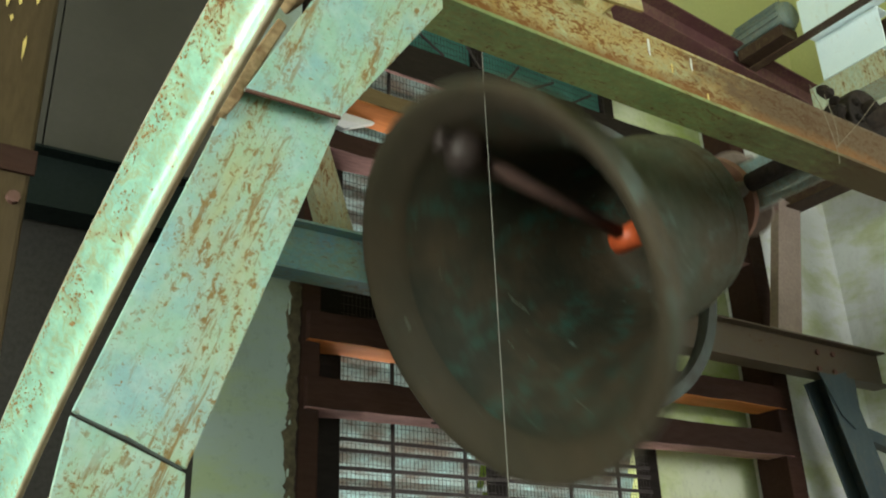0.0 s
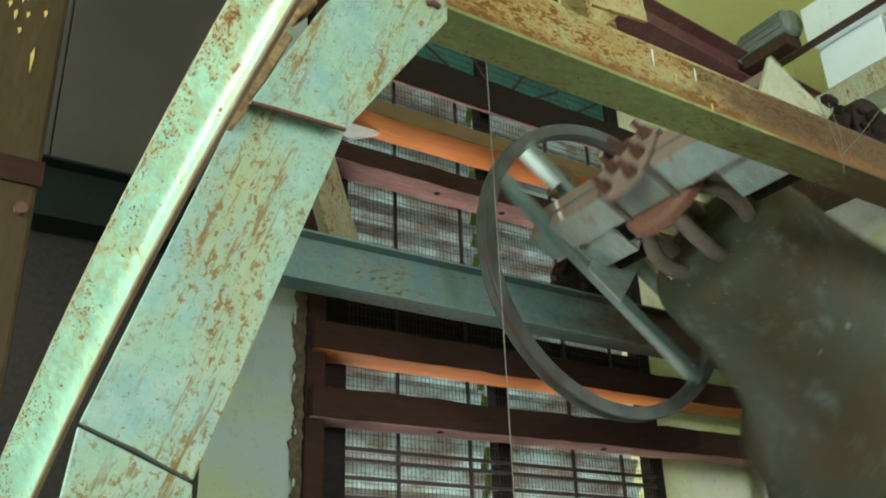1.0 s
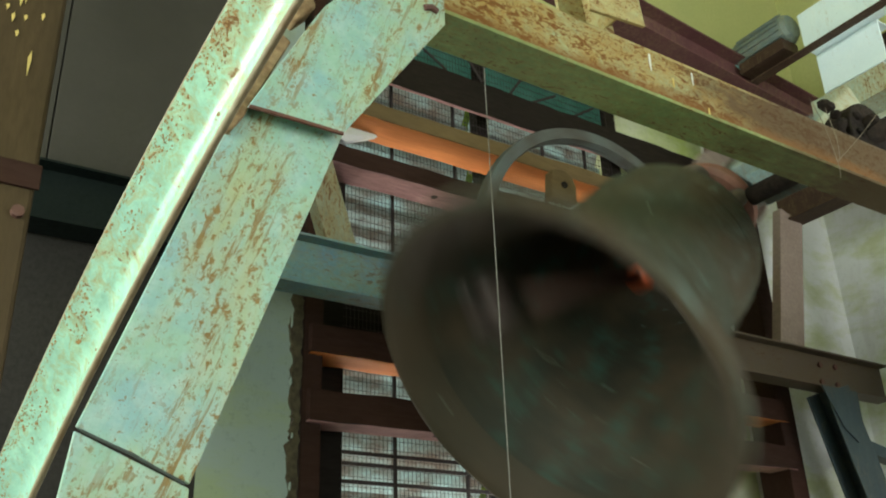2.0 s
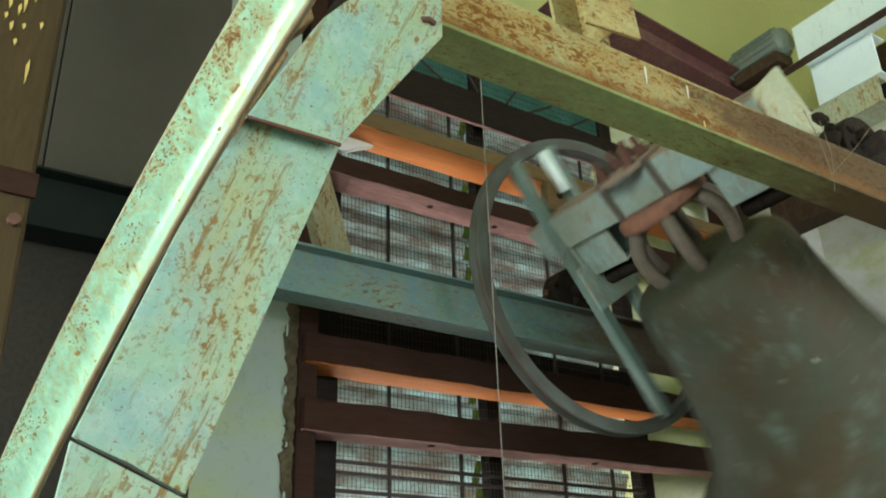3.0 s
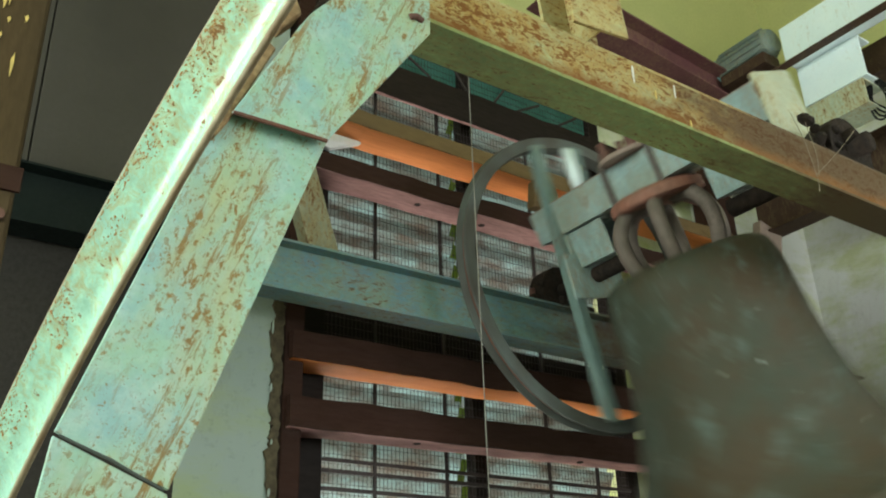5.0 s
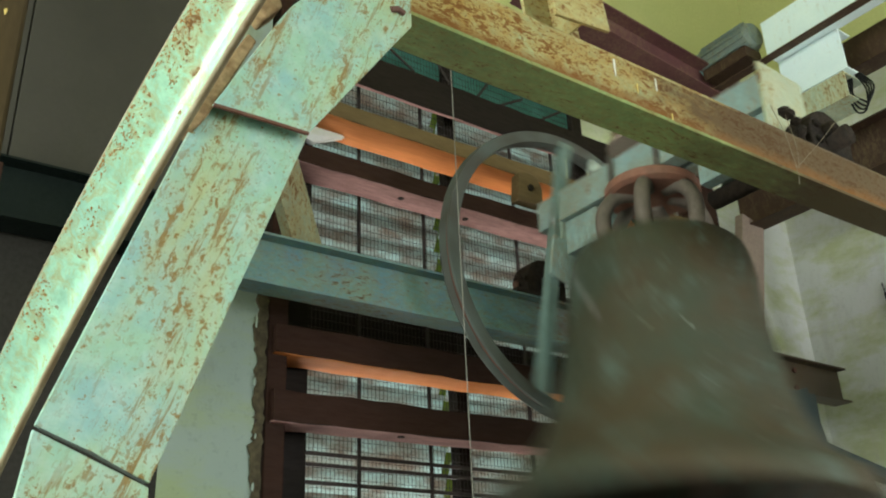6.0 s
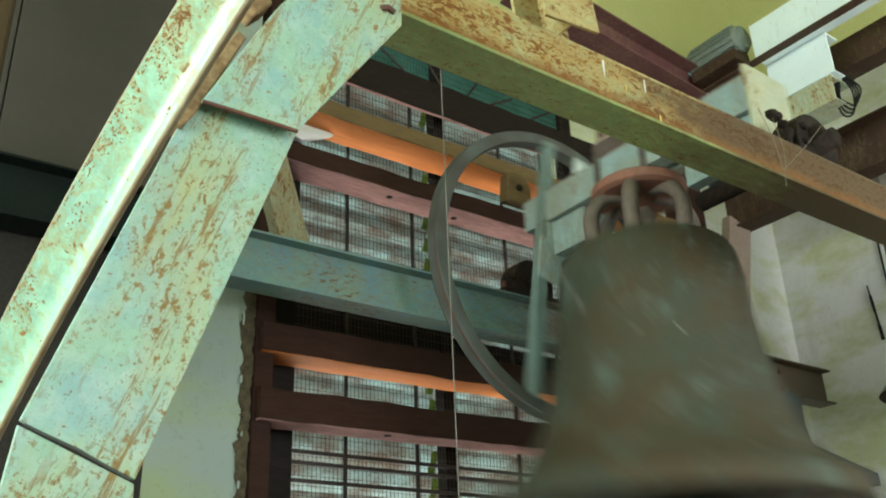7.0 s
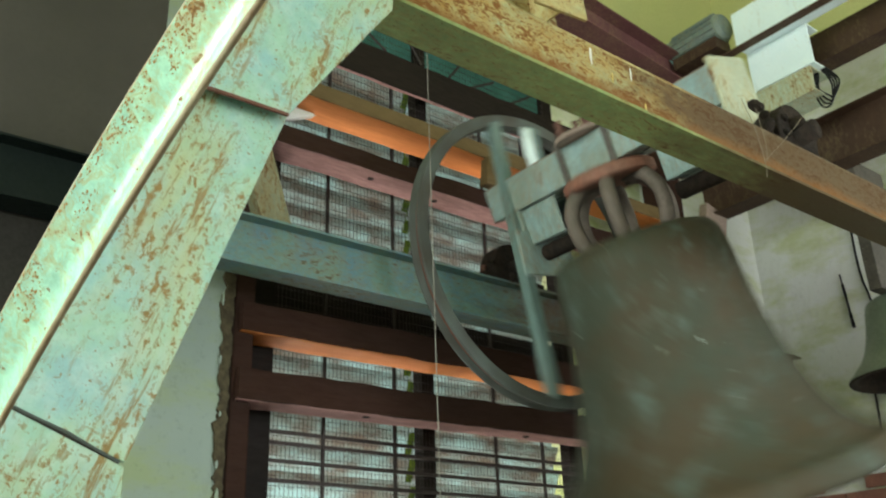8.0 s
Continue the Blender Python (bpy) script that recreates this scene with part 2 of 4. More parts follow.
GROOVE = two_tone("rust_brown_groove", (0.17, 0.065, 0.04), (0.11, 0.05, 0.035), 10, 0.8)
ROD = two_tone("brown_iron_rod", (0.095, 0.045, 0.033), (0.07, 0.036, 0.028), 20, 0.7)
ROD_END = two_tone("worn_iron_ball", (0.055, 0.036, 0.03), (0.04, 0.028, 0.024), 20, 0.55, metal=0.3)
# bright red-orange that carries the orange light on the clapper's pivot
PIVOT_GLOW = two_tone("orange_lit_pivot", (0.75, 0.13, 0.035), (0.60, 0.10, 0.03), 20, 0.45)
STRING = two_tone("dusty_string", (0.22, 0.18, 0.12), (0.17, 0.14, 0.10), 40, 0.8)
EDGE_RUST = two_tone("edge_rust", (0.27, 0.145, 0.04), (0.36, 0.21, 0.07), 60, 0.85, strength=0.6)
RIM = two_tone("olive_brown_rim", (0.30, 0.25, 0.15), (0.18, 0.11, 0.05), 26, 0.6, strength=0.5)
WORN = two_tone("worn_cream_edge", (0.50, 0.46, 0.33), (0.30, 0.18, 0.08), 22, 0.6)
BLACK = two_tone("black_cable", (0.012, 0.012, 0.014), (0.02, 0.02, 0.02), 20, 0.4, spec=0.15)


def plaster(name, white, tint, algae, grey):
    m, nt, b = material(name, 0.85)
    base = mix(nt, ramp(nt, noise_of(nt, 1.4, 6, 0.6), [(0.35, 0), (0.65, 1)]), white, tint)
    base = mix(nt, ramp(nt, noise_of(nt, 1.9, 5, 0.65, (1, 1, 2.2)), [(0.45, 0), (0.63, 0.8)]), base, algae)
    base = mix(nt, ramp(nt, noise_of(nt, 3.5, 7, 0.7, (1.6, 1.6, 0.5)), [(0.55, 0), (0.75, 0.6)]), base, grey)
    fine = noise_of(nt, 38, 8, 0.7)
    base = mix(nt, ramp(nt, fine, [(0.55, 0), (0.75, 0.35)]), base, tuple(c * 0.6 for c in grey))
    nt.links.new(base, b.inputs["Base Color"])
    bump(nt, b, fine, 0.25, 0.004)
    return m


PLASTER = plaster("stained_white_plaster", (0.82, 0.82, 0.84), (0.74, 0.75, 0.74), (0.50, 0.54, 0.26), (0.56, 0.55, 0.55))
PLASTER_GREEN = plaster("green_stained_plaster", (0.66, 0.72, 0.36), (0.74, 0.76, 0.58), (0.46, 0.56, 0.12), (0.36, 0.37, 0.27))
PLASTER_GREY = plaster("grey_green_plaster", (0.35, 0.42, 0.38), (0.32, 0.39, 0.35), (0.35, 0.42, 0.22), (0.22, 0.23, 0.20))


def bronze(name, brown, olive, verdigris, spread, chalk):
    """Dull brown bronze with pale verdigris runs and chalky splashes."""
    m, nt, b = material(name, 0.5, 0.2)
    base = mix(nt, ramp(nt, noise_of(nt, 2.8, 7, 0.65), [(0.40, 0), (0.60, 1)]), brown, olive)
    green = ramp(nt, noise_of(nt, 8, 9, 0.74, (1, 1, 0.7), 0.15), [(spread, 0), (spread + 0.14, 0.75)])
    base = mix(nt, green, base, verdigris)
    fleck = ramp(nt, noise_of(nt, 36, 6, 0.66, (1, 1, 0.5), 0.6), [(0.668, 0), (0.70, 0.9)])
    base = mix(nt, fleck, base, chalk)
    nt.links.new(base, b.inputs["Base Color"])
    nt.links.new(ramp(nt, green, [(0, 0.12), (1, 0.0)]), b.inputs["Metallic"])
    fine = noise_of(nt, 24, 9, 0.72)
    nt.links.new(ramp(nt, fine, [(0.2, 0.45), (0.8, 0.80)]), b.inputs["Roughness"])
    b.inputs["Specular IOR Level"].default_value = 0.28
    bump(nt, b, fine, 0.8, 0.006)
    return m


BRONZE = bronze("weathered_bronze", (0.064, 0.048, 0.026), (0.050, 0.060, 0.040), (0.105, 0.148, 0.125), 0.535, (0.34, 0.42, 0.37))
# inner olive and verdigris are darker: blackened bronze, with the mouth's shade added
BRONZE_INNER = bronze("dark_shaded_interior", (0.074, 0.054, 0.032), (0.034, 0.034, 0.022), (0.030, 0.120, 0.092), 0.525, (0.18, 0.28, 0.24))
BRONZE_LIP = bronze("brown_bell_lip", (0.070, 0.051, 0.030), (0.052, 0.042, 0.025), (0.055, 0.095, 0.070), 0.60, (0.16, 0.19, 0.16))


def glass():
    """Dusty teal glass that lets the daylight through softly."""
    m, nt, b = material("teal_glass", 0.25)
    base = mix(nt, ramp(nt, noise_of(nt, 7, 6, 0.65), [(0.4, 0), (0.65, 1)]), (0.10, 0.26, 0.23), (0.16, 0.36, 0.33))
    nt.links.new(base, b.inputs["Base Color"])
    tr = nt.nodes.new("ShaderNodeBsdfTranslucent")
    nt.links.new(base, tr.inputs["Color"])
    ms = nt.nodes.new("ShaderNodeMixShader")
    ms.inputs[0].default_value = 0.7
    nt.links.new(b.outputs[0], ms.inputs[1])
    nt.links.new(tr.outputs[0], ms.inputs[2])
    nt.links.new(ms.outputs[0], nt.nodes["Material Output"].inputs["Surface"])
    return m


GLASS = glass()

# ---- mesh helpers ----


def finish(bm, name, mat, parent=None, label="", smooth=False, bevel=0.0):
    bmesh.ops.recalc_face_normals(bm, faces=bm.faces)
    me = bpy.data.meshes.new(name)
    bm.to_mesh(me)
    bm.free()
    me.materials.append(mat)
    if smooth:
        for p in me.polygons:
            p.use_smooth = True
    ob = new(name, me)
    if bevel:
        md = ob.modifiers.new("edge", "BEVEL")
        md.width, md.segments, md.limit_method = bevel, 2, "ANGLE"
    if parent:
        ob.parent = parent
    if label:
        tagged(ob, label)
    return ob


def part(name, bm, mat, parent, label="", smooth=False, bevel=0.0):
    return finish(bm, name, mat, parent, label, smooth, bevel)


def thing(name, label, category, at=(0, 0, 0), group="", kind=""):
    ob = new(name)
    ob.empty_display_size = 0.1
    ob.matrix_world = pose(*at)
    return tagged(ob, label, category, group, kind)


def box(bm, lo, hi):
    v = [bm.verts.new((x, y, z)) for x in (lo[0], hi[0]) for y in (lo[1], hi[1]) for z in (lo[2], hi[2])]
    for f in ((0, 1, 3, 2), (4, 6, 7, 5), (0, 4, 5, 1), (2, 3, 7, 6), (0, 2, 6, 4), (1, 5, 7, 3)):
        bm.faces.new([v[i] for i in f])
    return bm


def boxes(*pairs):
    bm = bmesh.new()
    for lo, hi in pairs:
        box(bm, lo, hi)
    return bm


def prism(bm, outline, put, a, b):
    """A flat outline of (u, v), pushed from depth a to b; put(u, v, depth) gives the place."""
    p = [bm.verts.new(put(u, v, a)) for u, v in outline]
    q = [bm.verts.new(put(u, v, b)) for u, v in outline]
    n = len(p)
    bm.faces.new(p)
    bm.faces.new(q[::-1])
    for i in range(n):
        bm.faces.new((p[i], q[i], q[(i + 1) % n], p[(i + 1) % n]))
    return bm


def in_xz(u, v, d):
    return (u, d, v)


def in_xy(u, v, d):
    return (u, v, d)


def i_section(w, h, tw=0.006, tf=0.009):
    a, b, c = w / 2, h / 2, tw / 2
    return [(-a, -b), (a, -b), (a, -b + tf), (c, -b + tf), (c, b - tf), (a, b - tf), (a, b), (-a, b), (-a, b - tf), (-c, b - tf), (-c, -b + tf), (-a, -b + tf)]


def c_section(w, h, t=0.007, side=1):
    """A channel: web at u = 0, flanges towards +u (or -u)."""
    b = h / 2
    s = [(0, -b), (w, -b), (w, -b + t), (t, -b + t), (t, b - t), (w, b - t), (w, b), (0, b)]
    return s if side > 0 else [(-u, v) for u, v in s][::-1]


def bar_between(bm, a, b, section, up=(0, 0, 1)):
    """Sweeps a section of (u, v) straight from a to b; v leans to up."""
    a, b = Vector(a), Vector(b)
    d = (b - a).normalized()
    s = d.cross(Vector(up)).normalized()
    w = s.cross(d)
    p = [bm.verts.new(a + s * u + w * v) for u, v in section]
    q = [bm.verts.new(b + s * u + w * v) for u, v in section]
    n = len(p)
    bm.faces.new(p)
    bm.faces.new(q[::-1])
    for i in range(n):
        bm.faces.new((p[i], q[i], q[(i + 1) % n], p[(i + 1) % n]))
    return bm


def disc(r, n=12):
    return [(r * math.cos(2 * math.pi * i / n), r * math.sin(2 * math.pi * i / n)) for i in range(n)]


def rect(w, h):
    return [(-w / 2, -h / 2), (w / 2, -h / 2), (w / 2, h / 2), (-w / 2, h / 2)]


def tube(bm, points, r, n=8):
    """A round bar along a line of points."""
    pts = [Vector(p) for p in points]
    rings = []
    s = None
    for i, p in enumerate(pts):
        d = (pts[min(i + 1, len(pts) - 1)] - pts[max(i - 1, 0)]).normalized()
        if s is None:
            s = d.orthogonal().normalized()
        s = (s - d * s.dot(d)).normalized()
        w = d.cross(s)
        rings.append([bm.verts.new(p + (s * math.cos(k * 2 * math.pi / n) + w * math.sin(k * 2 * math.pi / n)) * r) for k in range(n)])
    for a, b in zip(rings, rings[1:]):
        for k in range(n):
            bm.faces.new((a[k], a[(k + 1) % n], b[(k + 1) % n], b[k]))
    bm.faces.new(rings[0][::-1])
    bm.faces.new(rings[-1])
    return bm


def lathe(profile, n=96, closed=False):
    """Turns a profile of (r, z) about z."""
    bm = bmesh.new()
    rings = []
    for r, z in profile:
        if r < 1e-6:
            rings.append([bm.verts.new((0, 0, z))])
        else:
            rings.append([bm.verts.new((r * math.cos(2 * math.pi * k / n), r * math.sin(2 * math.pi * k / n), z)) for k in range(n)])
    pairs = list(zip(rings, rings[1:])) + ([(rings[-1], rings[0])] if closed else [])
    for a, b in pairs:
        for k in range(n):
            j = (k + 1) % n
            if len(a) == 1:
                bm.faces.new((a[0], b[j], b[k]))
            elif len(b) == 1:
                bm.faces.new((a[k], a[j], b[0]))
            else:
                bm.faces.new((a[k], a[j], b[j], b[k]))
    return bm


def turned(bm, m):
    bmesh.ops.transform(bm, matrix=m, verts=bm.verts)
    return bm


def rounded(points, steps=5):
    """A smooth line through a rough profile."""
    out = []
    n = len(points)
    for i in range(n - 1):
        p0, p1, p2, p3 = (Vector(points[max(0, min(n - 1, k))]) for k in (i - 1, i, i + 1, i + 2))
        for s in range(steps):
            t = s / steps
            out.append(tuple(0.5 * ((2 * p1) + (p2 - p0) * t + (2 * p0 - 5 * p1 + 4 * p2 - p3) * t * t + (3 * p1 - p0 - 3 * p2 + p3) * t ** 3)))
    out.append(tuple(points[-1]))
    return out


# ---- the room ----
WALL_Y, REVEAL_Y, EAST_X, WEST_X, SOUTH_Y, TOP_Z = 2.80, 3.06, 4.60, -3.00, -2.40, E + 4.2
OPEN = (1.24, 3.92)          # the screened opening in the window wall


def room():
    tagged(finish(boxes(((WEST_X - 0.3, SOUTH_Y - 0.3, -0.2), (EAST_X + 0.3, REVEAL_Y + 0.6, 0))), "floor", FLOOR), "worn timber belfry floor", "floor", kind="structure")
    tagged(finish(boxes(((WEST_X - 0.3, SOUTH_Y - 0.3, TOP_Z), (EAST_X + 0.3, REVEAL_Y + 0.6, TOP_Z + 0.2))), "ceiling", CEILING), "yellow-green limewashed ceiling", "ceiling", kind="structure")
    # window wall: plaster left of the opening, dark boarding beyond it
    tagged(finish(boxes(((0.93, WALL_Y, 0), (OPEN[0], REVEAL_Y + 0.3, TOP_Z))), "wall_north", PLASTER_GREY), "grey-green plaster wall beside the louvred opening", "wall", kind="structure")
    tagged(finish(boxes(((WEST_X, WALL_Y, 0), (0.93, REVEAL_Y + 0.3, TOP_Z))), "wall_north_boarded", DARKWALL), "dark grey boarded wall", "wall", kind="structure")
    tagged(finish(boxes(((OPEN[1], WALL_Y, 0), (EAST_X, REVEAL_Y + 0.3, E + 2.949))), "wall_north_end", PLASTER), "stained white plaster wall", "wall", kind="structure")
    tagged(finish(boxes(((3.16, REVEAL_Y, 0), (OPEN[1], REVEAL_Y + 0.3, TOP_Z))), "wall_reveal", PLASTER_GREEN), "green-stained plaster behind the wooden screen", "wall", kind="structure")
    tagged(finish(boxes(((OPEN[0], WALL_Y, E + 2.95), (EAST_X, REVEAL_Y + 0.3, TOP_Z))), "wall_north_lintel", CEILING), "yellow-green limewashed wall over the opening", "wall", kind="structure")
    tagged(finish(boxes(((OPEN[0], REVEAL_Y, 0), (3.16, REVEAL_Y + 0.3, 0.42))), "wall_north_sill", PLASTER_GREY), "grey plaster wall under the louvres", "wall", kind="structure")
    tagged(finish(boxes(((EAST_X, SOUTH_Y, E + 3.0), (EAST_X + 0.3, REVEAL_Y + 0.3, TOP_Z))), "wall_east_top", CEILING), "yellow-green limewashed upper wall", "wall", kind="structure")
    tagged(finish(boxes(((EAST_X, SOUTH_Y, 0), (EAST_X + 0.3, REVEAL_Y + 0.3, E + 2.999))), "wall_east", PLASTER), "white plaster wall with green damp stains", "wall", kind="structure")
    tagged(finish(boxes(((WEST_X - 0.3, SOUTH_Y, 0), (WEST_X, -1.0, TOP_Z)), ((WEST_X - 0.3, 2.2, 0), (WEST_X, REVEAL_Y + 0.3, TOP_Z)),
                        ((WEST_X - 0.3, -1.0, 0), (WEST_X, 2.2, E + 0.05)), ((WEST_X - 0.3, -1.0, E + 1.85), (WEST_X, 2.2, TOP_Z))), "wall_west", PLASTER_GREY), "grey plaster wall with an opening", "wall", kind="structure")
    # the second opening is added to hold the unseen fill lamp
    holes = ((-0.9, 1.7, E - 0.8, E + 1.4), (2.3, 4.1, E + 0.4, E + 2.0))
    south = [((a, SOUTH_Y - 0.3, 0), (b, SOUTH_Y, TOP_Z)) for a, b in ((WEST_X, -0.9), (1.7, 2.3), (4.1, EAST_X))]
    for x0, x1, z0, z1 in holes:
        south += [((x0, SOUTH_Y - 0.3, 0), (x1, SOUTH_Y, z0)), ((x0, SOUTH_Y - 0.3, z1), (x1, SOUTH_Y, TOP_Z))]
    tagged(finish(boxes(*south), "wall_south", PLASTER_GREY), "grey plaster wall with an open window and an added opening", "wall", kind="structure")


room()


def i_beam(name, a, b, w, h, mat, label, category="beam", tw=0.006, tf=0.009):
    root = thing(name, label, category)
    part("section", bar_between(bmesh.new(), a, b, i_section(w, h, tw, tf)), mat, root, bevel=0.0015)
    return root


# ---- the bell frame ----
near_beam = thing("near_bearing_beam", "rusty mint-painted steel beam under the near bearing", "beam")
part("web", boxes(((0.74, 1.1965, E + 1.1232), (4.62, 1.2035, E + 1.285))), BEAM_RUST, near_beam, "web streaked with rust and dark grease")
part("top_flange", boxes(((0.74, 1.1975, E + 1.2852), (4.62, 1.2525, E + 1.294))), OCHRE, near_beam, bevel=0.001)
part("bottom_flange", boxes(((0.74, 1.1475, E + 1.114), (4.62, 1.2525, E + 1.123))), FLANGE, near_beam, "pale olive-green bottom flange", bevel=0.0015)
far_beam = i_beam("far_bearing_beam", (0.85, 2.55, E + 1.204), (4.37, 2.55, E + 1.204), 0.10, 0.18, FARBEAM, "blue-green painted steel beam under the far bearing", tw=0.007)


def arch():
    root = thing("frame_leg", "mint-green steel arch leg with rust blisters and streaks", "steel frame")
    segs = [("lower_plate", 1.137, [(0.10, -1.6), (0.455, -1.6), (0.40, -0.62), (0.372, 0.203), (0.229, 0.261), (0.13, -0.62)]),
            ("middle_plate", 1.135, [(0.230, 0.266), (0.372, 0.208), (0.579, 0.782), (0.560, 0.800), (0.436, 0.800), (0.384, 0.722)]),
            ("upper_plate", 1.108, [(0.406, 0.757), (0.563, 0.757), (0.765, 1.048), (0.768, 1.28), (0.744, 1.30), (0.581, 1.060), (0.526, 0.990), (0.508, 0.958)])]
    for n, y, o in segs:
        part(n, prism(bmesh.new(), [(u, E + v) for u, v in o], in_xz, y, y + 0.008), MINT, root, bevel=0.0015)
    part("weld_seam", tube(bmesh.new(), [(0.236, 1.138, E + 0.2625), (0.30, 1.136, E + 0.238), (0.366, 1.138, E + 0.2085)], 0.0022, 6), SEAM, root)
    part("weld_seam", tube(bmesh.new(), [(0.407, 1.110, E + 0.757), (0.48, 1.107, E + 0.7555), (0.563, 1.110, E + 0.757)], 0.0036, 6), GROOVE, root)
    part("packing_plate", prism(bmesh.new(), [(u, E + v) for u, v in [(0.374, 0.719), (0.386, 0.713), (0.404, 0.744), (0.474, 0.906), (0.459, 0.916), (0.416, 0.826)]], in_xz, 1.120, 1.165), RUSTED, root, "rusty packing plate", bevel=0.003)
    part("packing_block", prism(bmesh.new(), [(u, E + v) for u, v in [(0.470, 0.977), (0.488, 0.958), (0.516, 0.992), (0.505, 1.022), (0.484, 1.006)]], in_xz, 1.118, 1.165), RUSTED, root, "rusty packing block", bevel=0.005)
    # dark bar added to fill the dark gap beside the plate
    part("gap_bar", prism(bmesh.new(), [(u, E + v) for u, v in [(0.43, 0.80), (0.50, 0.80), (0.66, 1.10), (0.60, 1.14)]], in_xz, 1.118, 1.130), GREASE_SHADE, root, "dark bar added in the gap behind the plate")
    part("clip", tube(bmesh.new(), [(0.720, 1.106, E + 1.066), (0.733, 1.104, E + 1.071), (0.747, 1.106, E + 1.068)], 0.006, 8), BOLT, root)
    return root


arch()


def near_flange():
    """A curved steel flange that rakes up past the eye, with a rounded lip and a rolled edge."""
    root = thing("near_frame_flange", "glossy mint-green curved steel flange with rust blisters and a rolled edge", "steel frame")
    mid = Vector((0.1443, 0.5475, E + 0.3217))
    run, wide, face = Vector((0.1222, -0.8246, 0.5524)), Vector((0.9486, -0.0667, -0.3094)), Vector((-0.2920, -0.5618, -0.7740))
    low, high, rings, edge, worn = -0.42, 3.5, [], [], []
    steps = [low + 0.02 * k for k in range(40)] + [0.5, 0.7, 1.0, 1.5, 2.2, 3.0, high]

    def centre(l):
        return mid + run * l + wide * (min(l + 0.03, 0.6) ** 2 / 8.6)

    across, out = wide * 0.906 + face * 0.423, face * 0.906 - wide * 0.423      # the face is turned towards the west
    arc = [radians(a) for a in (8, 16, 25, 34, 43, 52, 61, 70)]
    prof = [(-0.0094, -0.003), (-0.0094, 0.0), (0.004, 0.0), (0.014, 0.0)] + [(0.014 + 0.020 * math.sin(a), 0.020 * (1 - math.cos(a))) for a in arc]
    prof += [(0.014 + 0.023 * math.sin(a), 0.020 - 0.023 * math.cos(a)) for a in arc[::-2]] + [(0.014, -0.003)]
    foot = [(Vector((0.062, 1.035, 0)), Vector((1, 0, 0)), Vector((0, -1, 0))), (Vector((0.062, 1.035, 1.15)), Vector((1, 0, 0)), Vector((0, -1, 0))),
            (Vector((0.070, 1.00, E - 0.13)), Vector((0.98, -0.03, -0.15)), Vector((-0.1, -0.93, -0.35)))]
    bm = bmesh.new()
    stations = [(o, w.normalized(), f.normalized()) for o, w, f in foot] + [(centre(l), across, out) for l in steps]
    for o, w, f in stations:
        rings.append([bm.verts.new(o + w * u + f * v) for u, v in prof])
        edge.append(o + w * 0.0352 + f * 0.0130)
        worn.append(o - w * 0.0094 - f * 0.0008)
    m = len(prof)
    for r, q in zip(rings, rings[1:]):
        for k in range(m):
            bm.faces.new((r[k], r[(k + 1) % m], q[(k + 1) % m], q[k]))
    bm.faces.new(rings[0][::-1])
    bm.faces.new(rings[-1])
    flange = part("flange", bm, MINT_GLOSS, root, "glossy mint-green flange with a rounded lip", smooth=True)
    for f in flange.data.polygons:
        f.use_smooth = f.index % m in range(3, 11)
    part("rolled_edge", tube(bmesh.new(), edge, 0.0026, 8), RIM, root, "olive-brown rusty rolled edge", smooth=True)
    part("worn_edge", tube(bmesh.new(), worn, 0.0009, 6), WORN, root, "bare cream edge of the flange", smooth=True)
    rnd = random.Random(21)
    bm = bmesh.new()
    for k in range(1900):
        l, w = rnd.uniform(low, 0.22), rnd.random() ** 1.5 * 0.0205
        if noise.noise(Vector((l * 22, w * 60, 3.0))) < 0.35 * w / 0.020 - 0.25:
            continue
        o = centre(l) + across * (w - 0.0085)
        r, squash = rnd.uniform(0.0002, 0.00092), rnd.uniform(0.8, 1.9)
        if rnd.random() < 0.08:
            r *= 1.6
        ring = [o + across * (r * rnd.uniform(0.5, 1.1) * math.cos(q)) + run * (r * squash * rnd.uniform(0.6, 1.1) * math.sin(q)) + out * 0.0002 for q in (0.2, 1.2, 2.3, 3.4, 4.4, 5.4)]
        if w < 0.021:
            bm.faces.new([bm.verts.new(p) for p in ring])
    tagged(part("rust_scale", bm, EDGE_RUST, root, "brown rust blisters on the flange"), kind="stuff")
    return root


near_flange()


def drips():
    root = thing("paint_drips", "dried white and yellow paint drips on the rusty beam", "paint drips")
    for x, z0, z1, w, mat in ((1.400, 1.228, 1.276, 0.0035, WHITE_DRIP), (1.470, 1.205, 1.232, 0.0016, YELLOW_DRIP), (1.541, 1.236, 1.272, 0.0022, WHITE_DRIP), (1.583, 1.133, 1.186, 0.0025, YELLOW_DRIP)):
        part("drip", prism(bmesh.new(), [(x - w * 0.5, E + z1), (x - w, E + (z0 + z1) / 2), (x, E + z0), (x + w * 0.7, E + (z0 + z1) / 2 + 0.006), (x + w * 0.6, E + z1)], in_xz, 1.1935, 1.1962), mat, root)


drips()


def strut(name, a, b, section, mat, label, category="steel strut", up=(0, 1, 0)):
    root = thing(name, label, category)
    part("section", bar_between(bmesh.new(), a, b, section, up), mat, root, bevel=0.0015)
    return root


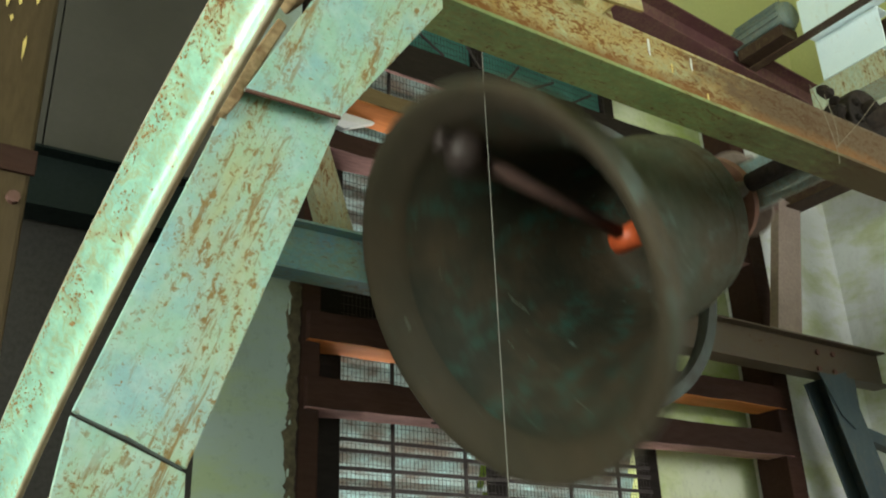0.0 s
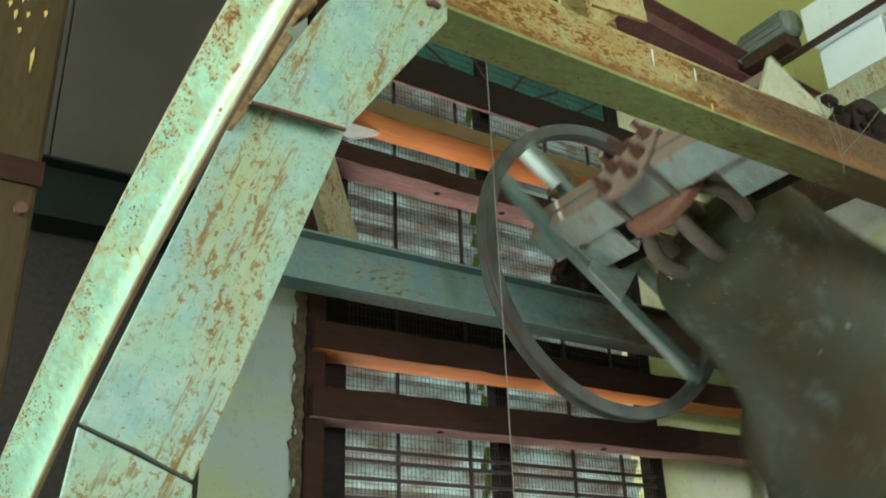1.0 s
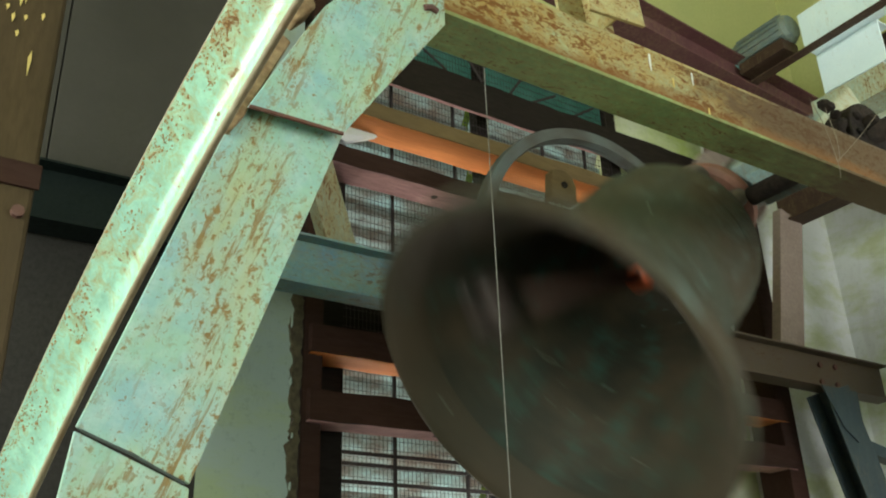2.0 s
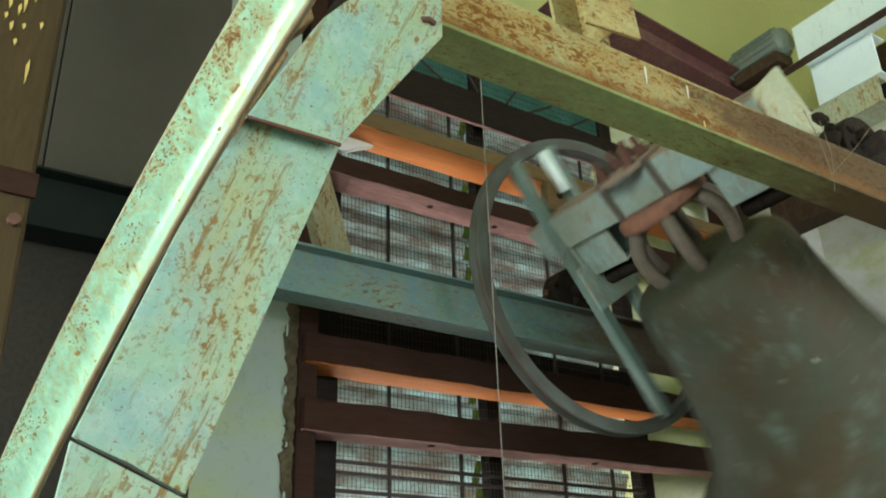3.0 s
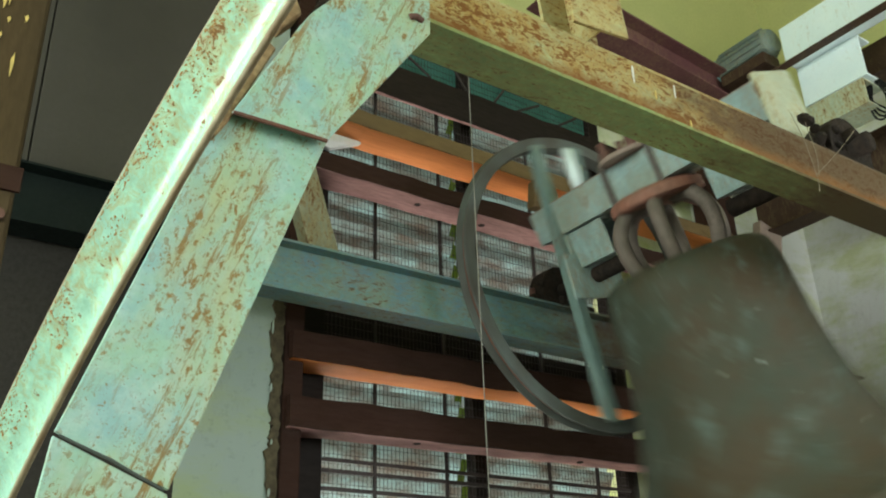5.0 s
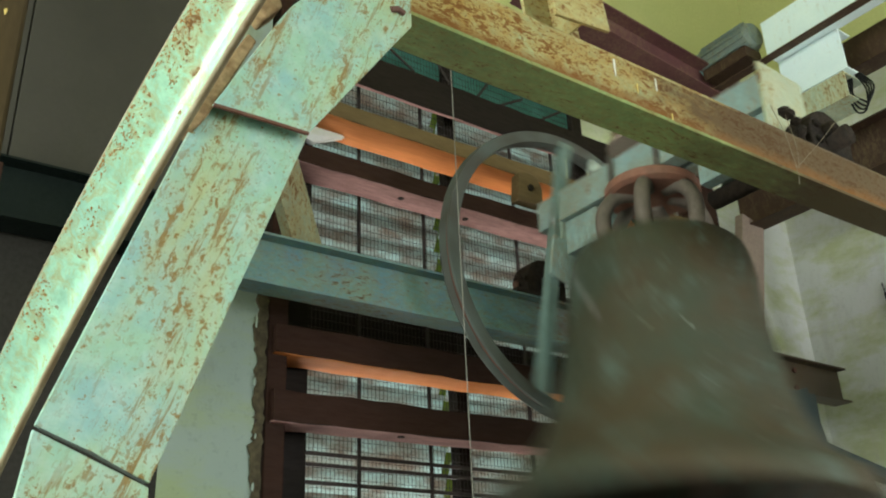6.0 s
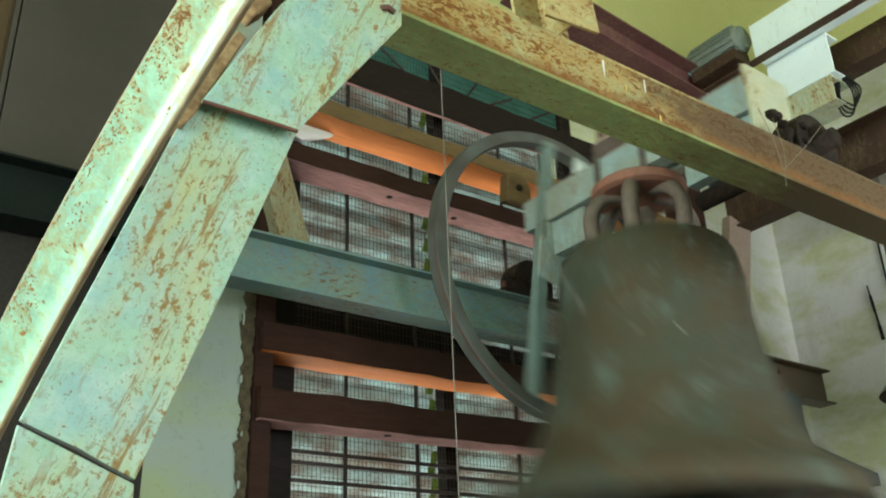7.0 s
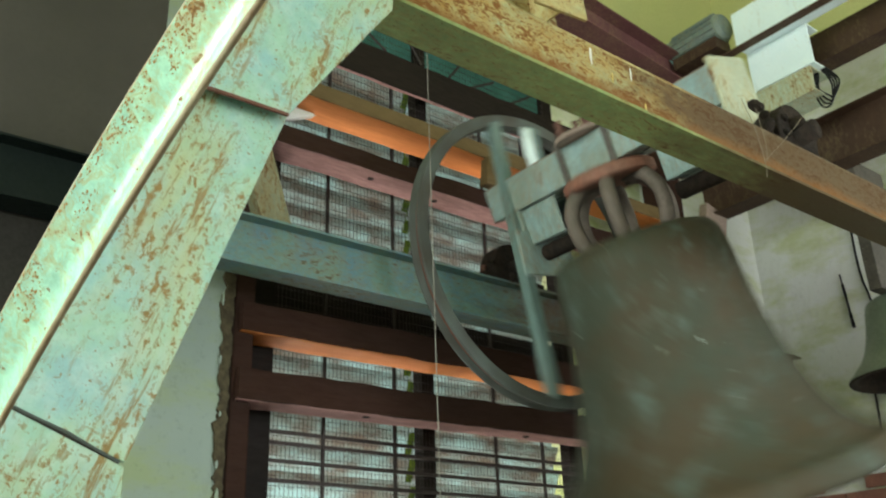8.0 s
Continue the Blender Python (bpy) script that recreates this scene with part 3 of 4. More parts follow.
strut("beam_post", (1.265, 1.20, E + 1.295), (1.17, 1.20, E + 2.1), i_section(0.17, 0.10), OCHRE, "rust-streaked pale steel post standing on the beam", up=(0, 1, 0))
strut("knee_brace", (1.30, 2.55, E + 1.296), (1.155, 2.55, E + 1.75), c_section(0.06, 0.11, 0.008), BRACE, "olive rusty steel brace on the far beam", up=(1, 0, 0.2))
def right_leg():
    root = thing("far_frame_support", "dark grey-green steel leg of the far frame", "steel frame")
    part("leg", bar_between(bmesh.new(), (3.89, 2.55, E + 1.112), (4.24, 2.55, E + 0.0), i_section(0.20, 0.11), (0, 1, 0)), GREYGREEN, root, bevel=0.0015)
    part("foot", bar_between(bmesh.new(), (4.24, 2.55, E + 0.0), (4.28, 2.55, 0), i_section(0.20, 0.11), (0, 1, 0)), GREYGREEN, root, bevel=0.0015)
    part("gusset", prism(bmesh.new(), [(3.76, E + 1.110), (4.03, E + 1.110), (4.02, E + 0.93), (3.96, E + 0.86), (3.87, E + 0.92)], in_xz, 2.485, 2.493), GREYGREEN, root, bevel=0.001)


right_leg()
strut("leg_brace", (4.10, 2.55, E + 0.86), (4.62, 2.52, E + 0.745), rect(0.06, 0.06), GREYGREEN, "dark steel brace from the leg to the wall")
strut("upper_post", (3.69, 2.55, E + 1.296), (3.90, 2.55, E + 2.05), c_section(0.05, 0.17, 0.007), DUSTY, "dusty steel post between the far beam and the upper beam", up=(1, 0, -0.2))
i_beam("upper_cross_beam", (3.93, 2.64, E + 2.15), (3.93, 0.3, E + 2.15), 0.13, 0.26, MAROON_LIT, "brown primed steel cross beam")
i_beam("maroon_beam", (2.2, 2.35, E + 2.72), (4.55, 2.35, E + 2.50), 0.14, 0.16, MAROON, "dark maroon steel beam high on the wall side")
strut("pale_beam", (3.44, 2.0, E + 2.674), (3.44, 0.2, E + 2.674), c_section(0.10, 0.20, 0.008, -1), PALE, "pale painted steel channel lit from the west opening", "beam", (0, 0, 1))
strut("pale_stub_beam", (3.52, 2.0, E + 2.462), (3.52, 1.68, E + 2.462), c_section(0.10, 0.215, 0.008, -1), PALE, "short pale steel channel under the longer one", "beam", (0, 0, 1))
strut("pale_channel", (3.42, 2.02, E + 2.22), (3.42, 1.655, E + 2.22), c_section(0.16, 0.125, 0.008, -1), PALE_GREEN, "rust-edged pale green steel channel end", "beam", (0, 0, 1))
strut("ledge_angle", (3.43, 2.28, E + 2.555), (3.43, 0.3, E + 2.555), [(0, -0.02), (0.05, -0.02), (0.05, -0.012), (0, -0.012)], MAROON_LIT, "rusty steel angle under the pale beam", "beam", (0, 0, 1))
strut("back_beam", (3.86, 1.95, E + 2.60), (3.86, 0.3, E + 2.60), rect(0.12, 0.16), MAROON_LIT, "brown steel beam behind the pale channels", "beam", (0, 0, 1))


def far_bolts():
    for x, z in ((3.85, 1.15), (3.97, 1.15), (3.86, 1.235), (3.98, 1.24)):
        part("bolt", tube(bmesh.new(), [(x, 2.535, E + z), (x, 2.548, E + z)], 0.014, 6), BOLT, far_beam)


far_bolts()


def drive_motor():
    root = thing("drive_motor", "green cylindrical electric motor at the beam end", "motor")
    part("casing", turned(lathe([(0, 0), (0.06, 0), (0.072, 0.012), (0.072, 0.29), (0.06, 0.31), (0, 0.31)], 24), pose(3.43, 2.34, E + 2.73, 90)), MOTOR, root, bevel=0.002)
    for k in range(16):
        a = 2 * math.pi * k / 16
        part("cooling_fin", turned(boxes(((0.070, -0.0025, 0.03), (0.084, 0.0025, 0.28))), pose(3.43, 2.34, E + 2.73, 90) @ pose(0, 0, 0, 0, 0, math.degrees(a))), MOTOR, root)
    part("end_bell", turned(lathe(rounded([(0, 0), (0.04, 0.0), (0.065, 0.03), (0.07, 0.09)], 3) + [(0, 0.09)], 24), pose(3.43, 2.43, E + 2.73, 90)), BLUEGREEN, root, smooth=True)
    part("foot", boxes(((3.37, 2.06, E + 2.60), (3.49, 2.32, E + 2.66))), MAROON_LIT, root, bevel=0.003)


drive_motor()


def bearing(name, y, label):
    root = thing(name, label, "bearing")
    x, z = AXLE[0], E + 1.296
    part("base", boxes(((x - 0.16, y - 0.05, z), (x + 0.16, y + 0.05, z + 0.018))), GREASE_SHADE, root, bevel=0.003)
    bm = bmesh.new()
    prism(bm, [(x - 0.10, z + 0.018), (x + 0.10, z + 0.018)] + [(x + 0.105 * math.cos(a), z + 0.06 + 0.105 * math.sin(a)) for a in [math.pi * k / 10 for k in range(11)]], in_xz, y - 0.045, y + 0.045)
    part("housing", bm, GREASE_SHADE, root, bevel=0.006)
    for sx in (-0.125, 0.125):
        part("bolt", tube(bmesh.new(), [(x + sx, y, z + 0.015), (x + sx, y, z + 0.06)], 0.013, 8), BOLT, root)
    rnd = random.Random(len(name))
    for k in range(26 if y < 2 else 5):
        bm = bmesh.new()
        bmesh.ops.create_icosphere(bm, subdivisions=2, radius=rnd.uniform(0.013, 0.028))
        for v in bm.verts:
            v.co *= 1 + 0.7 * noise.noise(v.co * 38 + Vector((k * 3.1, 0, 0)))
            v.co.z *= 0.75
        turned(bm, pose(x + rnd.uniform(-0.22, 0.13), y + rnd.uniform(-0.06, 0.03), z + rnd.uniform(0.02, 0.11), rnd.uniform(0, 90), 0, rnd.uniform(0, 90)))
        part("grease_lump", bm, GREASE_SHADE, root)
    return root


bearing("near_bearing", 1.262, "greasy black near bearing caked with dirt")
bearing("far_bearing", 2.55, "dark greasy bearing on the far beam")


# ---- the bell ----
def swinging_bell():
    root = thing("swinging_bell", "large weathered bronze church bell swinging on a green steel headstock", "bell", AXLE)
    outer = rounded([(0.0, -0.075), (0.15, -0.078), (0.245, -0.09), (0.292, -0.125), (0.310, -0.20), (0.320, -0.32), (0.337, -0.46), (0.368, -0.61), (0.415, -0.75), (0.468, -0.838), (0.525, -0.893), (0.548, -0.908)]) + [(0.556, -0.911), (0.568, -0.914), (0.577, -0.924), (0.588, -0.970), (0.589, -0.984), (0.583, -0.994)]
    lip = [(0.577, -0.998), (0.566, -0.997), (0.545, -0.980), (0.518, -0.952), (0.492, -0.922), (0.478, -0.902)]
    inner = rounded([(0.474, -0.890), (0.450, -0.850), (0.402, -0.775), (0.350, -0.66), (0.315, -0.5), (0.295, -0.33), (0.275, -0.22), (0.22, -0.15), (0.0, -0.13)])
    body = part("bell_body", lathe(outer + lip + inner), BRONZE, root, "brown bronze bell body with verdigris", smooth=True)
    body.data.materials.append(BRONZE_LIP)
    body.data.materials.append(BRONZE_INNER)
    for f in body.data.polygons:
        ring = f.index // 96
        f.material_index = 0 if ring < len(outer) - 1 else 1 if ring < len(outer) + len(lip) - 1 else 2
    for z, r in ((-0.118, 0.2835), (-0.235, 0.3120)):
        part("moulding", turned(lathe([(r - 0.004, -0.006), (r + 0.005, 0), (r - 0.004, 0.006)], closed=True), pose(0, 0, z)), BRONZE, body, smooth=True)
    rnd = random.Random(8)
    for k in range(9):
        z = rnd.uniform(-0.84, -0.62)
        r = 0.350 + (0.402 - 0.350) * (-z - 0.66) / 0.115 if z > -0.775 else 0.402 + (0.450 - 0.402) * (-z - 0.775) / 0.075
        a, span = rnd.uniform(0, 2 * math.pi), rnd.uniform(0.08, 0.30)
        part("scratch", tube(bmesh.new(), [((r - 0.002) * math.cos(a + span * j / 6), (r - 0.002) * math.sin(a + span * j / 6), z + 0.02 * math.sin(j * 0.4 + k)) for j in range(7)], 0.0016, 4), BRONZE_GREEN, body, "pale scratch worn into the bronze")
    # crown loops
    for k in range(6):
        a = 2 * math.pi * (k + 0.5) / 6
        pts = [(0.165, -0.09), (0.185, -0.02), (0.18, 0.06), (0.13, 0.125), (0.06, 0.14)]
        bm = bmesh.new()
        tube(bm, [(r * math.cos(a), r * math.sin(a), z) for r, z in rounded(pts, 4)], 0.028, 8)
        part("crown_loop", bm, CROWN, root, smooth=True)
    part("crown_plate", lathe([(0, 0.125), (0.15, 0.125), (0.17, 0.135), (0.17, 0.165), (0.15, 0.180), (0, 0.180)], 40), RED_OXIDE, root, "red-oxide crown plate")
    # headstock: two channels back to back with a slot, cranked down to the axle at both ends
    stock = part("headstock", bar_between(bar_between(bmesh.new(), (-0.083, -0.56, 0.25), (-0.083, 0.53, 0.25), c_section(0.07, 0.13, 0.009, 1)),
                                          (0.083, -0.56, 0.25), (0.083, 0.53, 0.25), c_section(0.07, 0.13, 0.009, -1)), HEADSTOCK, root, "green steel double-channel headstock", bevel=0.002)
    for x0, x1 in ((-0.083, -0.011), (0.011, 0.083)):
        part("top_flange", boxes(((x0, -0.558, 0.3152), (x1, 0.528, 0.3186))), DUSTY, stock, "dust-covered top flange", bevel=0.001)
    part("end_plate", boxes(((-0.11, -0.575, -0.06), (0.11, -0.562, 0.335))), PALE_GREEN, stock, bevel=0.002)
    part("axle_plate", boxes(((-0.08, 0.395, -0.06), (0.08, 0.407, 0.184))), HEADSTOCK, stock, bevel=0.002)
    for a, b in ((0.394, 0.22), (-0.55, -0.26)):
        part("hanger", bar_between(bar_between(bmesh.new(), (-0.062, min(a, b), 0.11), (-0.062, max(a, b), 0.11), c_section(0.05, 0.14, 0.009, 1)), (0.062, min(a, b), 0.11), (0.062, max(a, b), 0.11), c_section(0.05, 0.14, 0.009, -1)), HEADSTOCK, stock, bevel=0.002)
    for y in (-0.11, 0.11):
        for x in (-0.089, 0.089):
            part("stirrup", boxes(((x - 0.006, y - 0.012, 0.14), (x + 0.006, y + 0.012, 0.335))), IRON, stock, bevel=0.002)
    oval = []
    for k in range(28):
        a = 2 * math.pi * (k + 0.5) / 28
        oval.append((0.11 * math.cos(a) + (0.055 if math.cos(a) > 0 else -0.055), 0.11 * math.sin(a)))
    plate = part("clamp_plate", prism(bmesh.new(), oval, in_xy, 0.3188, 0.335), DUSTY, root, "dusty rounded clamp plate", bevel=0.002)
    for x in (-0.10, 0.0, 0.10):
        for y in (-0.062, 0.062):
            bm = bmesh.new()
            prism(bm, [(x + u, y + v) for u, v in disc(0.023, 6)], in_xy, 0.335, 0.353)
            prism(bm, [(x + u, y + v) for u, v in disc(0.022, 6)], in_xy, 0.354, 0.370)
            prism(bm, [(x + u, y + v) for u, v in disc(0.013, 10)], in_xy, 0.368, 0.405)
            part("bolt", bm, BOLT, plate, "rusty bolt end with double nut")
    part("tie_rod", tube(bmesh.new(), [(0.145, 0.42, 0.53), (0.10, 0.40, 0.36)], 0.022, 12), PALE, root, "pale painted tie rod", smooth=True)
    for a, b in ((-0.76, -0.26), (0.24, 0.68)):
        part("axle_stub", tube(bmesh.new(), [(0, a, 0), (0, b, 0)], 0.032, 16), GREASE_SHADE, root, smooth=True)
    # wheel
    wy = 0.45
    wheel = part("wheel_rim", turned(lathe([(0.555, -0.028), (0.60, -0.030), (0.603, -0.022), (0.585, -0.004), (0.585, 0.004), (0.603, 0.022), (0.60, 0.030), (0.555, 0.028), (0.550, 0.0)], 96, closed=True), pose(0, wy, 0, 90)), WHEEL, root, "grooved dusty grey rope wheel", smooth=False)
    part("rope_groove", turned(lathe([(0.586, -0.006), (0.5875, 0), (0.586, 0.006)], 96, closed=True), pose(0, wy, 0, 90)), GROOVE, wheel, "rust-brown rope groove")
    for side in (-1, 1):
        bm = boxes(((side * 0.105 - 0.022, wy - 0.045, -0.555), (side * 0.105 + 0.022, wy - 0.036, 0.555)), ((side * 0.105 - 0.022, wy - 0.036, -0.555), (side * 0.105 - 0.014, wy - 0.002, 0.555)))
        part("spoke", turned(bm, pose(0, 0, 0, 0, 8, 0)), SPOKE, wheel, bevel=0.001)
    part("hub", turned(boxes(((-0.14, wy - 0.06, -0.09), (0.14, wy - 0.046, 0.09))), pose(0, 0, 0, 0, 8, 0)), HEADSTOCK, wheel, bevel=0.002)
    # clapper
    clap = new("clapper")
    clap.parent = root
    clap.matrix_basis = pose(0, 0, -0.36)
    tagged(clap, "iron clapper with a round ball")
    part("rod", tube(bmesh.new(), [(0, 0, 0), (0, 0, -0.3), (0, 0, -0.62)], 0.022, 12), ROD, clap, smooth=True)
    part("ball", turned(lathe(rounded([(0, 0.08), (0.035, 0.07), (0.060, 0.03), (0.066, 0), (0.055, -0.035), (0.032, -0.06), (0.028, -0.10), (0, -0.105)], 3), 24), pose(0, 0, -0.65)), ROD_END, clap, smooth=True)
    part("pivot", tube(bmesh.new(), [(0, -0.05, 0), (0, 0.05, 0)], 0.042, 14), PIVOT_GLOW, clap, "pivot coloured as if lit red-orange", smooth=True)
    part("clapper_hanger", boxes(((-0.02, -0.06, -0.36), (0.02, -0.052, -0.125)), ((-0.02, 0.052, -0.36), (0.02, 0.06, -0.125)), ((-0.02, -0.052, -0.14), (0.02, 0.052, -0.125))), ROD, root)
    return root, clap


BELL, CLAPPER = swinging_bell()


# ---- window screen ----
def wavy(bm, x0, x1, y0, y1, z0, z1, seed, n=26):
    """A hand-sawn rail: its edges wander by a few millimetres."""
    rnd = random.Random(seed)
    rings = []
    for k in range(n + 1):
        x = x0 + (x1 - x0) * k / n
        a, b = rnd.uniform(-0.004, 0.004), rnd.uniform(-0.003, 0.003)
        rings.append([bm.verts.new(c) for c in ((x, y0, z0 + b), (x, y1, z0 + b), (x, y1, z1 + a), (x, y0, z1 + a))])
    for r, q in zip(rings, rings[1:]):
        for k in range(4):
            bm.faces.new((r[k], r[(k + 1) % 4], q[(k + 1) % 4], q[k]))
    bm.faces.new(rings[0][::-1])
    bm.faces.new(rings[-1])
    return bm


def rail(z0, z1, y0, y1, front, under, label, x0=1.30, x1=3.86, rise=0.0, holes=()):
    root = thing("screen_rail", label, "wooden rail", (0, 0, 0), "screen rails")
    root.matrix_world = pose(x0, 0, E, 0, -math.degrees(math.atan(rise / (x1 - x0))), 0)
    part("rail_face", wavy(bmesh.new(), 0, x1 - x0, y0, y1, z0 + 0.003, z1, int(z0 * 100)), front, root)
    part("rail_soffit", wavy(bmesh.new(), 0, x1 - x0, y0 + 0.003, y1, z0, z0 + 0.0028, int(z0 * 100)), under, root)
    for x, y in holes:
        part("knot", tube(bmesh.new(), [(x - x0, y, z0 - 0.003), (x - x0, y, z0 + 0.006)], 0.014, 10), GREASE_SHADE, root)
    return root


rail(0.985, 1.090, 2.76, 2.90, BROWN_WOOD, PINE, "brown wooden rail with a raw orange underside", rise=0.02)
rail(0.745, 0.855, 2.76, 2.88, BROWN_WOOD, PINK_LIT_WOOD, "dark brown wooden rail with a pink underside lightened as if lit", rise=0.03, holes=((1.83, 2.80), (2.65, 2.82)))
rail(1.770, 1.850, 2.78, 2.92, BROWN_WOOD, PINK_LIT_WOOD, "dark red wooden rail with a pink underside lightened as if lit", rise=0.0, holes=((1.87, 2.84), (2.22, 2.86)))
rail(2.010, 2.085, 2.76, 2.93, OLIVE_WOOD, PINE, "olive-brown wooden rail with a raw orange underside", rise=0.0)
rail(2.315, 2.490, 2.90, 2.918, BLACK_WOOD, PINK_LIT_WOOD, "thick blackened wooden rail under the upper panes")


def bar_grid(root, x0, x1, z0, z1):
    """Fine wire mesh: a wire every 18 mm across and every 60 mm up."""
    bm = bmesh.new()
    k = 0
    x = x0
    while x < x1:
        box(bm, (x - 0.0008, 3.0, z0), (x + 0.0008, 3.0016, z1))
        x += 0.018
    z = z0
    while z < z1:
        box(bm, (x0, 2.998, z - 0.0008), (x1, 3.0, z + 0.0008))
        z += 0.036
    tagged(part("wire_mesh", bm, WIRE, root, "fine rusty wire mesh"), kind="stuff")


def louvred_window():
    root = thing("window_1", "louvred window with a rusty wire mesh behind wooden rails", "window", kind="structure")
    for x, w in ((1.49, 0.05), (2.27, 0.032), (3.13, 0.04)):
        part("mullion", boxes(((x - w, 3.005, 0.4), (x + w, 3.07, E + 2.95))), BLACK_WOOD, root, bevel=0.003)
    for x in (1.755, 2.085, 2.62, 2.90):
        part("upright_bar", boxes(((x - 0.006, 2.985, 0.4), (x + 0.006, 2.997, E + 2.45))), WIRE, root)
    for z in (0.40, 0.53, 0.60, 0.665, 0.705):
        part("cross_bar", boxes(((1.53, 2.988, E + z - 0.007), (3.10, 2.998, E + z + 0.007))), WIRE, root)
    bar_grid(root, 1.53, 3.10, 0.42, E + 2.93)
    z, k = 0.45, 0
    rnd = random.Random(4)
    while z < E + 2.50:
        for x0, x1 in ((1.52, 2.25), (2.29, 3.12)):
            bm = bmesh.new()
            bar_between(bm, (x0, 3.14, z + rnd.uniform(-0.004, 0.004)), (x1, 3.14, z + rnd.uniform(-0.004, 0.004)), rect(0.008, 0.128), (0, -0.42 + rnd.uniform(-0.04, 0.04), 0.90))
            part("louvre", bm, LOUVRE, root)
        z += 0.112
    # dark board on the left; the right sheet is added to darken the mesh
    for x0, x1, top in ((1.54, 2.24, 1.295), (2.30, 3.09, 1.275)):
        part("dark_mesh_backing", boxes(((x0, 3.02, E + 1.08), (x1, 3.035, E + top))), BLACK_WOOD, root, bevel=0.002)
    for x0, x1 in ((1.54, 2.24), (2.30, 3.09)):
        pane = part("pane", boxes(((x0, 3.03, E + 2.47), (x1, 3.034, E + 2.95))), GLASS, root, "teal-tinted dusty glass pane")
    for a, b in (((1.926, 2.651), (2.061, 2.57)), ((2.196, 2.68), (2.269, 2.575)), ((2.515, 2.67), (2.436, 2.556)), ((2.582, 2.559), (2.74, 2.651)), ((2.85, 2.56), (3.0, 2.66))):
        part("brace_wire", tube(bmesh.new(), [(a[0], 2.99, E + a[1]), (b[0], 2.99, E + b[1])], 0.007, 6), WIRE, root)
    return root


louvred_window()


def screen_post(x0, x1, y0):
    root = thing("screen_post", "dark brown weathered wooden post of the window screen", "wooden post", group="screen posts")
    part("shaft", boxes(((x0, y0, 0), (x1, 2.95, E + 2.95))), BROWN_WOOD, root, bevel=0.006)


screen_post(1.275, 1.35, 2.79)
screen_post(3.80, 3.915, 2.77)


def inner_jamb():
    root = thing("inner_jamb", "black-brown inner jamb of the louvred window", "window jamb")
    part("board", boxes(((1.352, 2.93, 0), (1.50, 2.985, E + 2.95))), BLACK_WOOD, root, bevel=0.004)


inner_jamb()


def broken_edge():
    """Plaster broken away in flakes along the jamb."""
    root = thing("broken_plaster", "flaking broken plaster edge along the window jamb", "plaster")
    rnd = random.Random(11)
    z = 0.3
    left, right = [], []
    while z < E + 1.32:
        left.append((1.232 + rnd.uniform(-0.008, 0.008) + 0.022 * noise.noise(Vector((z * 7, 0, 0))) + 0.010 * noise.noise(Vector((z * 40, 5, 0))), z))
        right.append((1.268 + rnd.uniform(-0.006, 0.004), z))
        z += rnd.uniform(0.006, 0.022)
    bm = bmesh.new()
    for k in range(len(left) - 1):
        prism(bm, [left[k], right[k], right[k + 1], left[k + 1]], in_xz, 2.788, 2.80)
    bmesh.ops.remove_doubles(bm, verts=bm.verts, dist=0.0002)
    part("bare_render", bm, CRUMBLE, root)
    z = 0.3
    while z < E + 1.30:
        h, w = rnd.uniform(0.015, 0.06), rnd.uniform(0.002, 0.007)
        x = 1.236 + rnd.uniform(-0.014, 0.012)
        o = [(x - w, z + h * 0.2), (x, z), (x + w * rnd.uniform(0.6, 1.2), z + h * 0.35), (x + w * 0.6, z + h * 0.8), (x, z + h), (x - w * 0.8, z + h * 0.7)]
        part("flake", prism(bmesh.new(), o, in_xz, 2.779, 2.788), PLASTER_GREY, root)
        z += h + rnd.uniform(0.05, 0.22)


broken_edge()


def rail_block():
    root = thing("rail_block", "round-headed wooden block hung on the orange rail", "wooden block")
    o = [(2.40, 1.845), (2.545, 1.845), (2.55, 1.93), (2.53, 1.985), (2.47, 2.005), (2.415, 1.985)]
    part("body", prism(bmesh.new(), [(u, E + v) for u, v in o], in_xz, 2.70, 2.755), OLIVE_WOOD, root, bevel=0.006)
    # dark disc stands in for the hole in the block
    part("hole_disc", tube(bmesh.new(), [(2.475, 2.692, E + 1.92), (2.475, 2.705, E + 1.92)], 0.016, 10), GREASE_SHADE, root)


rail_block()


def end_underside():
    root = thing("rail_end_underside", "pale lilac-grey board for the faded underside of the orange rail end", "wooden board")
    # board added for the faded lilac underside of the rail's left end
    part("board", prism(bmesh.new(), [(1.40, E + 1.945), (1.47, E + 1.930), (1.615, E + 2.000), (1.60, E + 2.006), (1.40, E + 2.006)], in_xz, 2.865, 2.895), PLASTER, root, bevel=0.002)


end_underside()


def outside():
    m, nt, b = material("sunlit_foliage", 0.8)
    base = mix(nt, ramp(nt, noise_of(nt, 0.6, 10, 0.75), [(0.35, 0), (0.65, 1)]), (0.10, 0.16, 0.02), (0.34, 0.40, 0.06))
    nt.links.new(base, b.inputs["Base Color"])
    tr = nt.nodes.new("ShaderNodeBsdfTranslucent")
    nt.links.new(base, tr.inputs["Color"])
    ms = nt.nodes.new("ShaderNodeMixShader")
    ms.inputs[0].default_value = 0.6
    nt.links.new(b.outputs[0], ms.inputs[1])
    nt.links.new(tr.outputs[0], ms.inputs[2])
    nt.links.new(ms.outputs[0], nt.nodes["Material Output"].inputs["Surface"])
    tagged(finish(boxes(((-40, 30.0, -12), (70, 30.2, 34))), "backdrop", m), "sunlit yellow-green trees outside the tower", "trees", kind="structure")


outside()

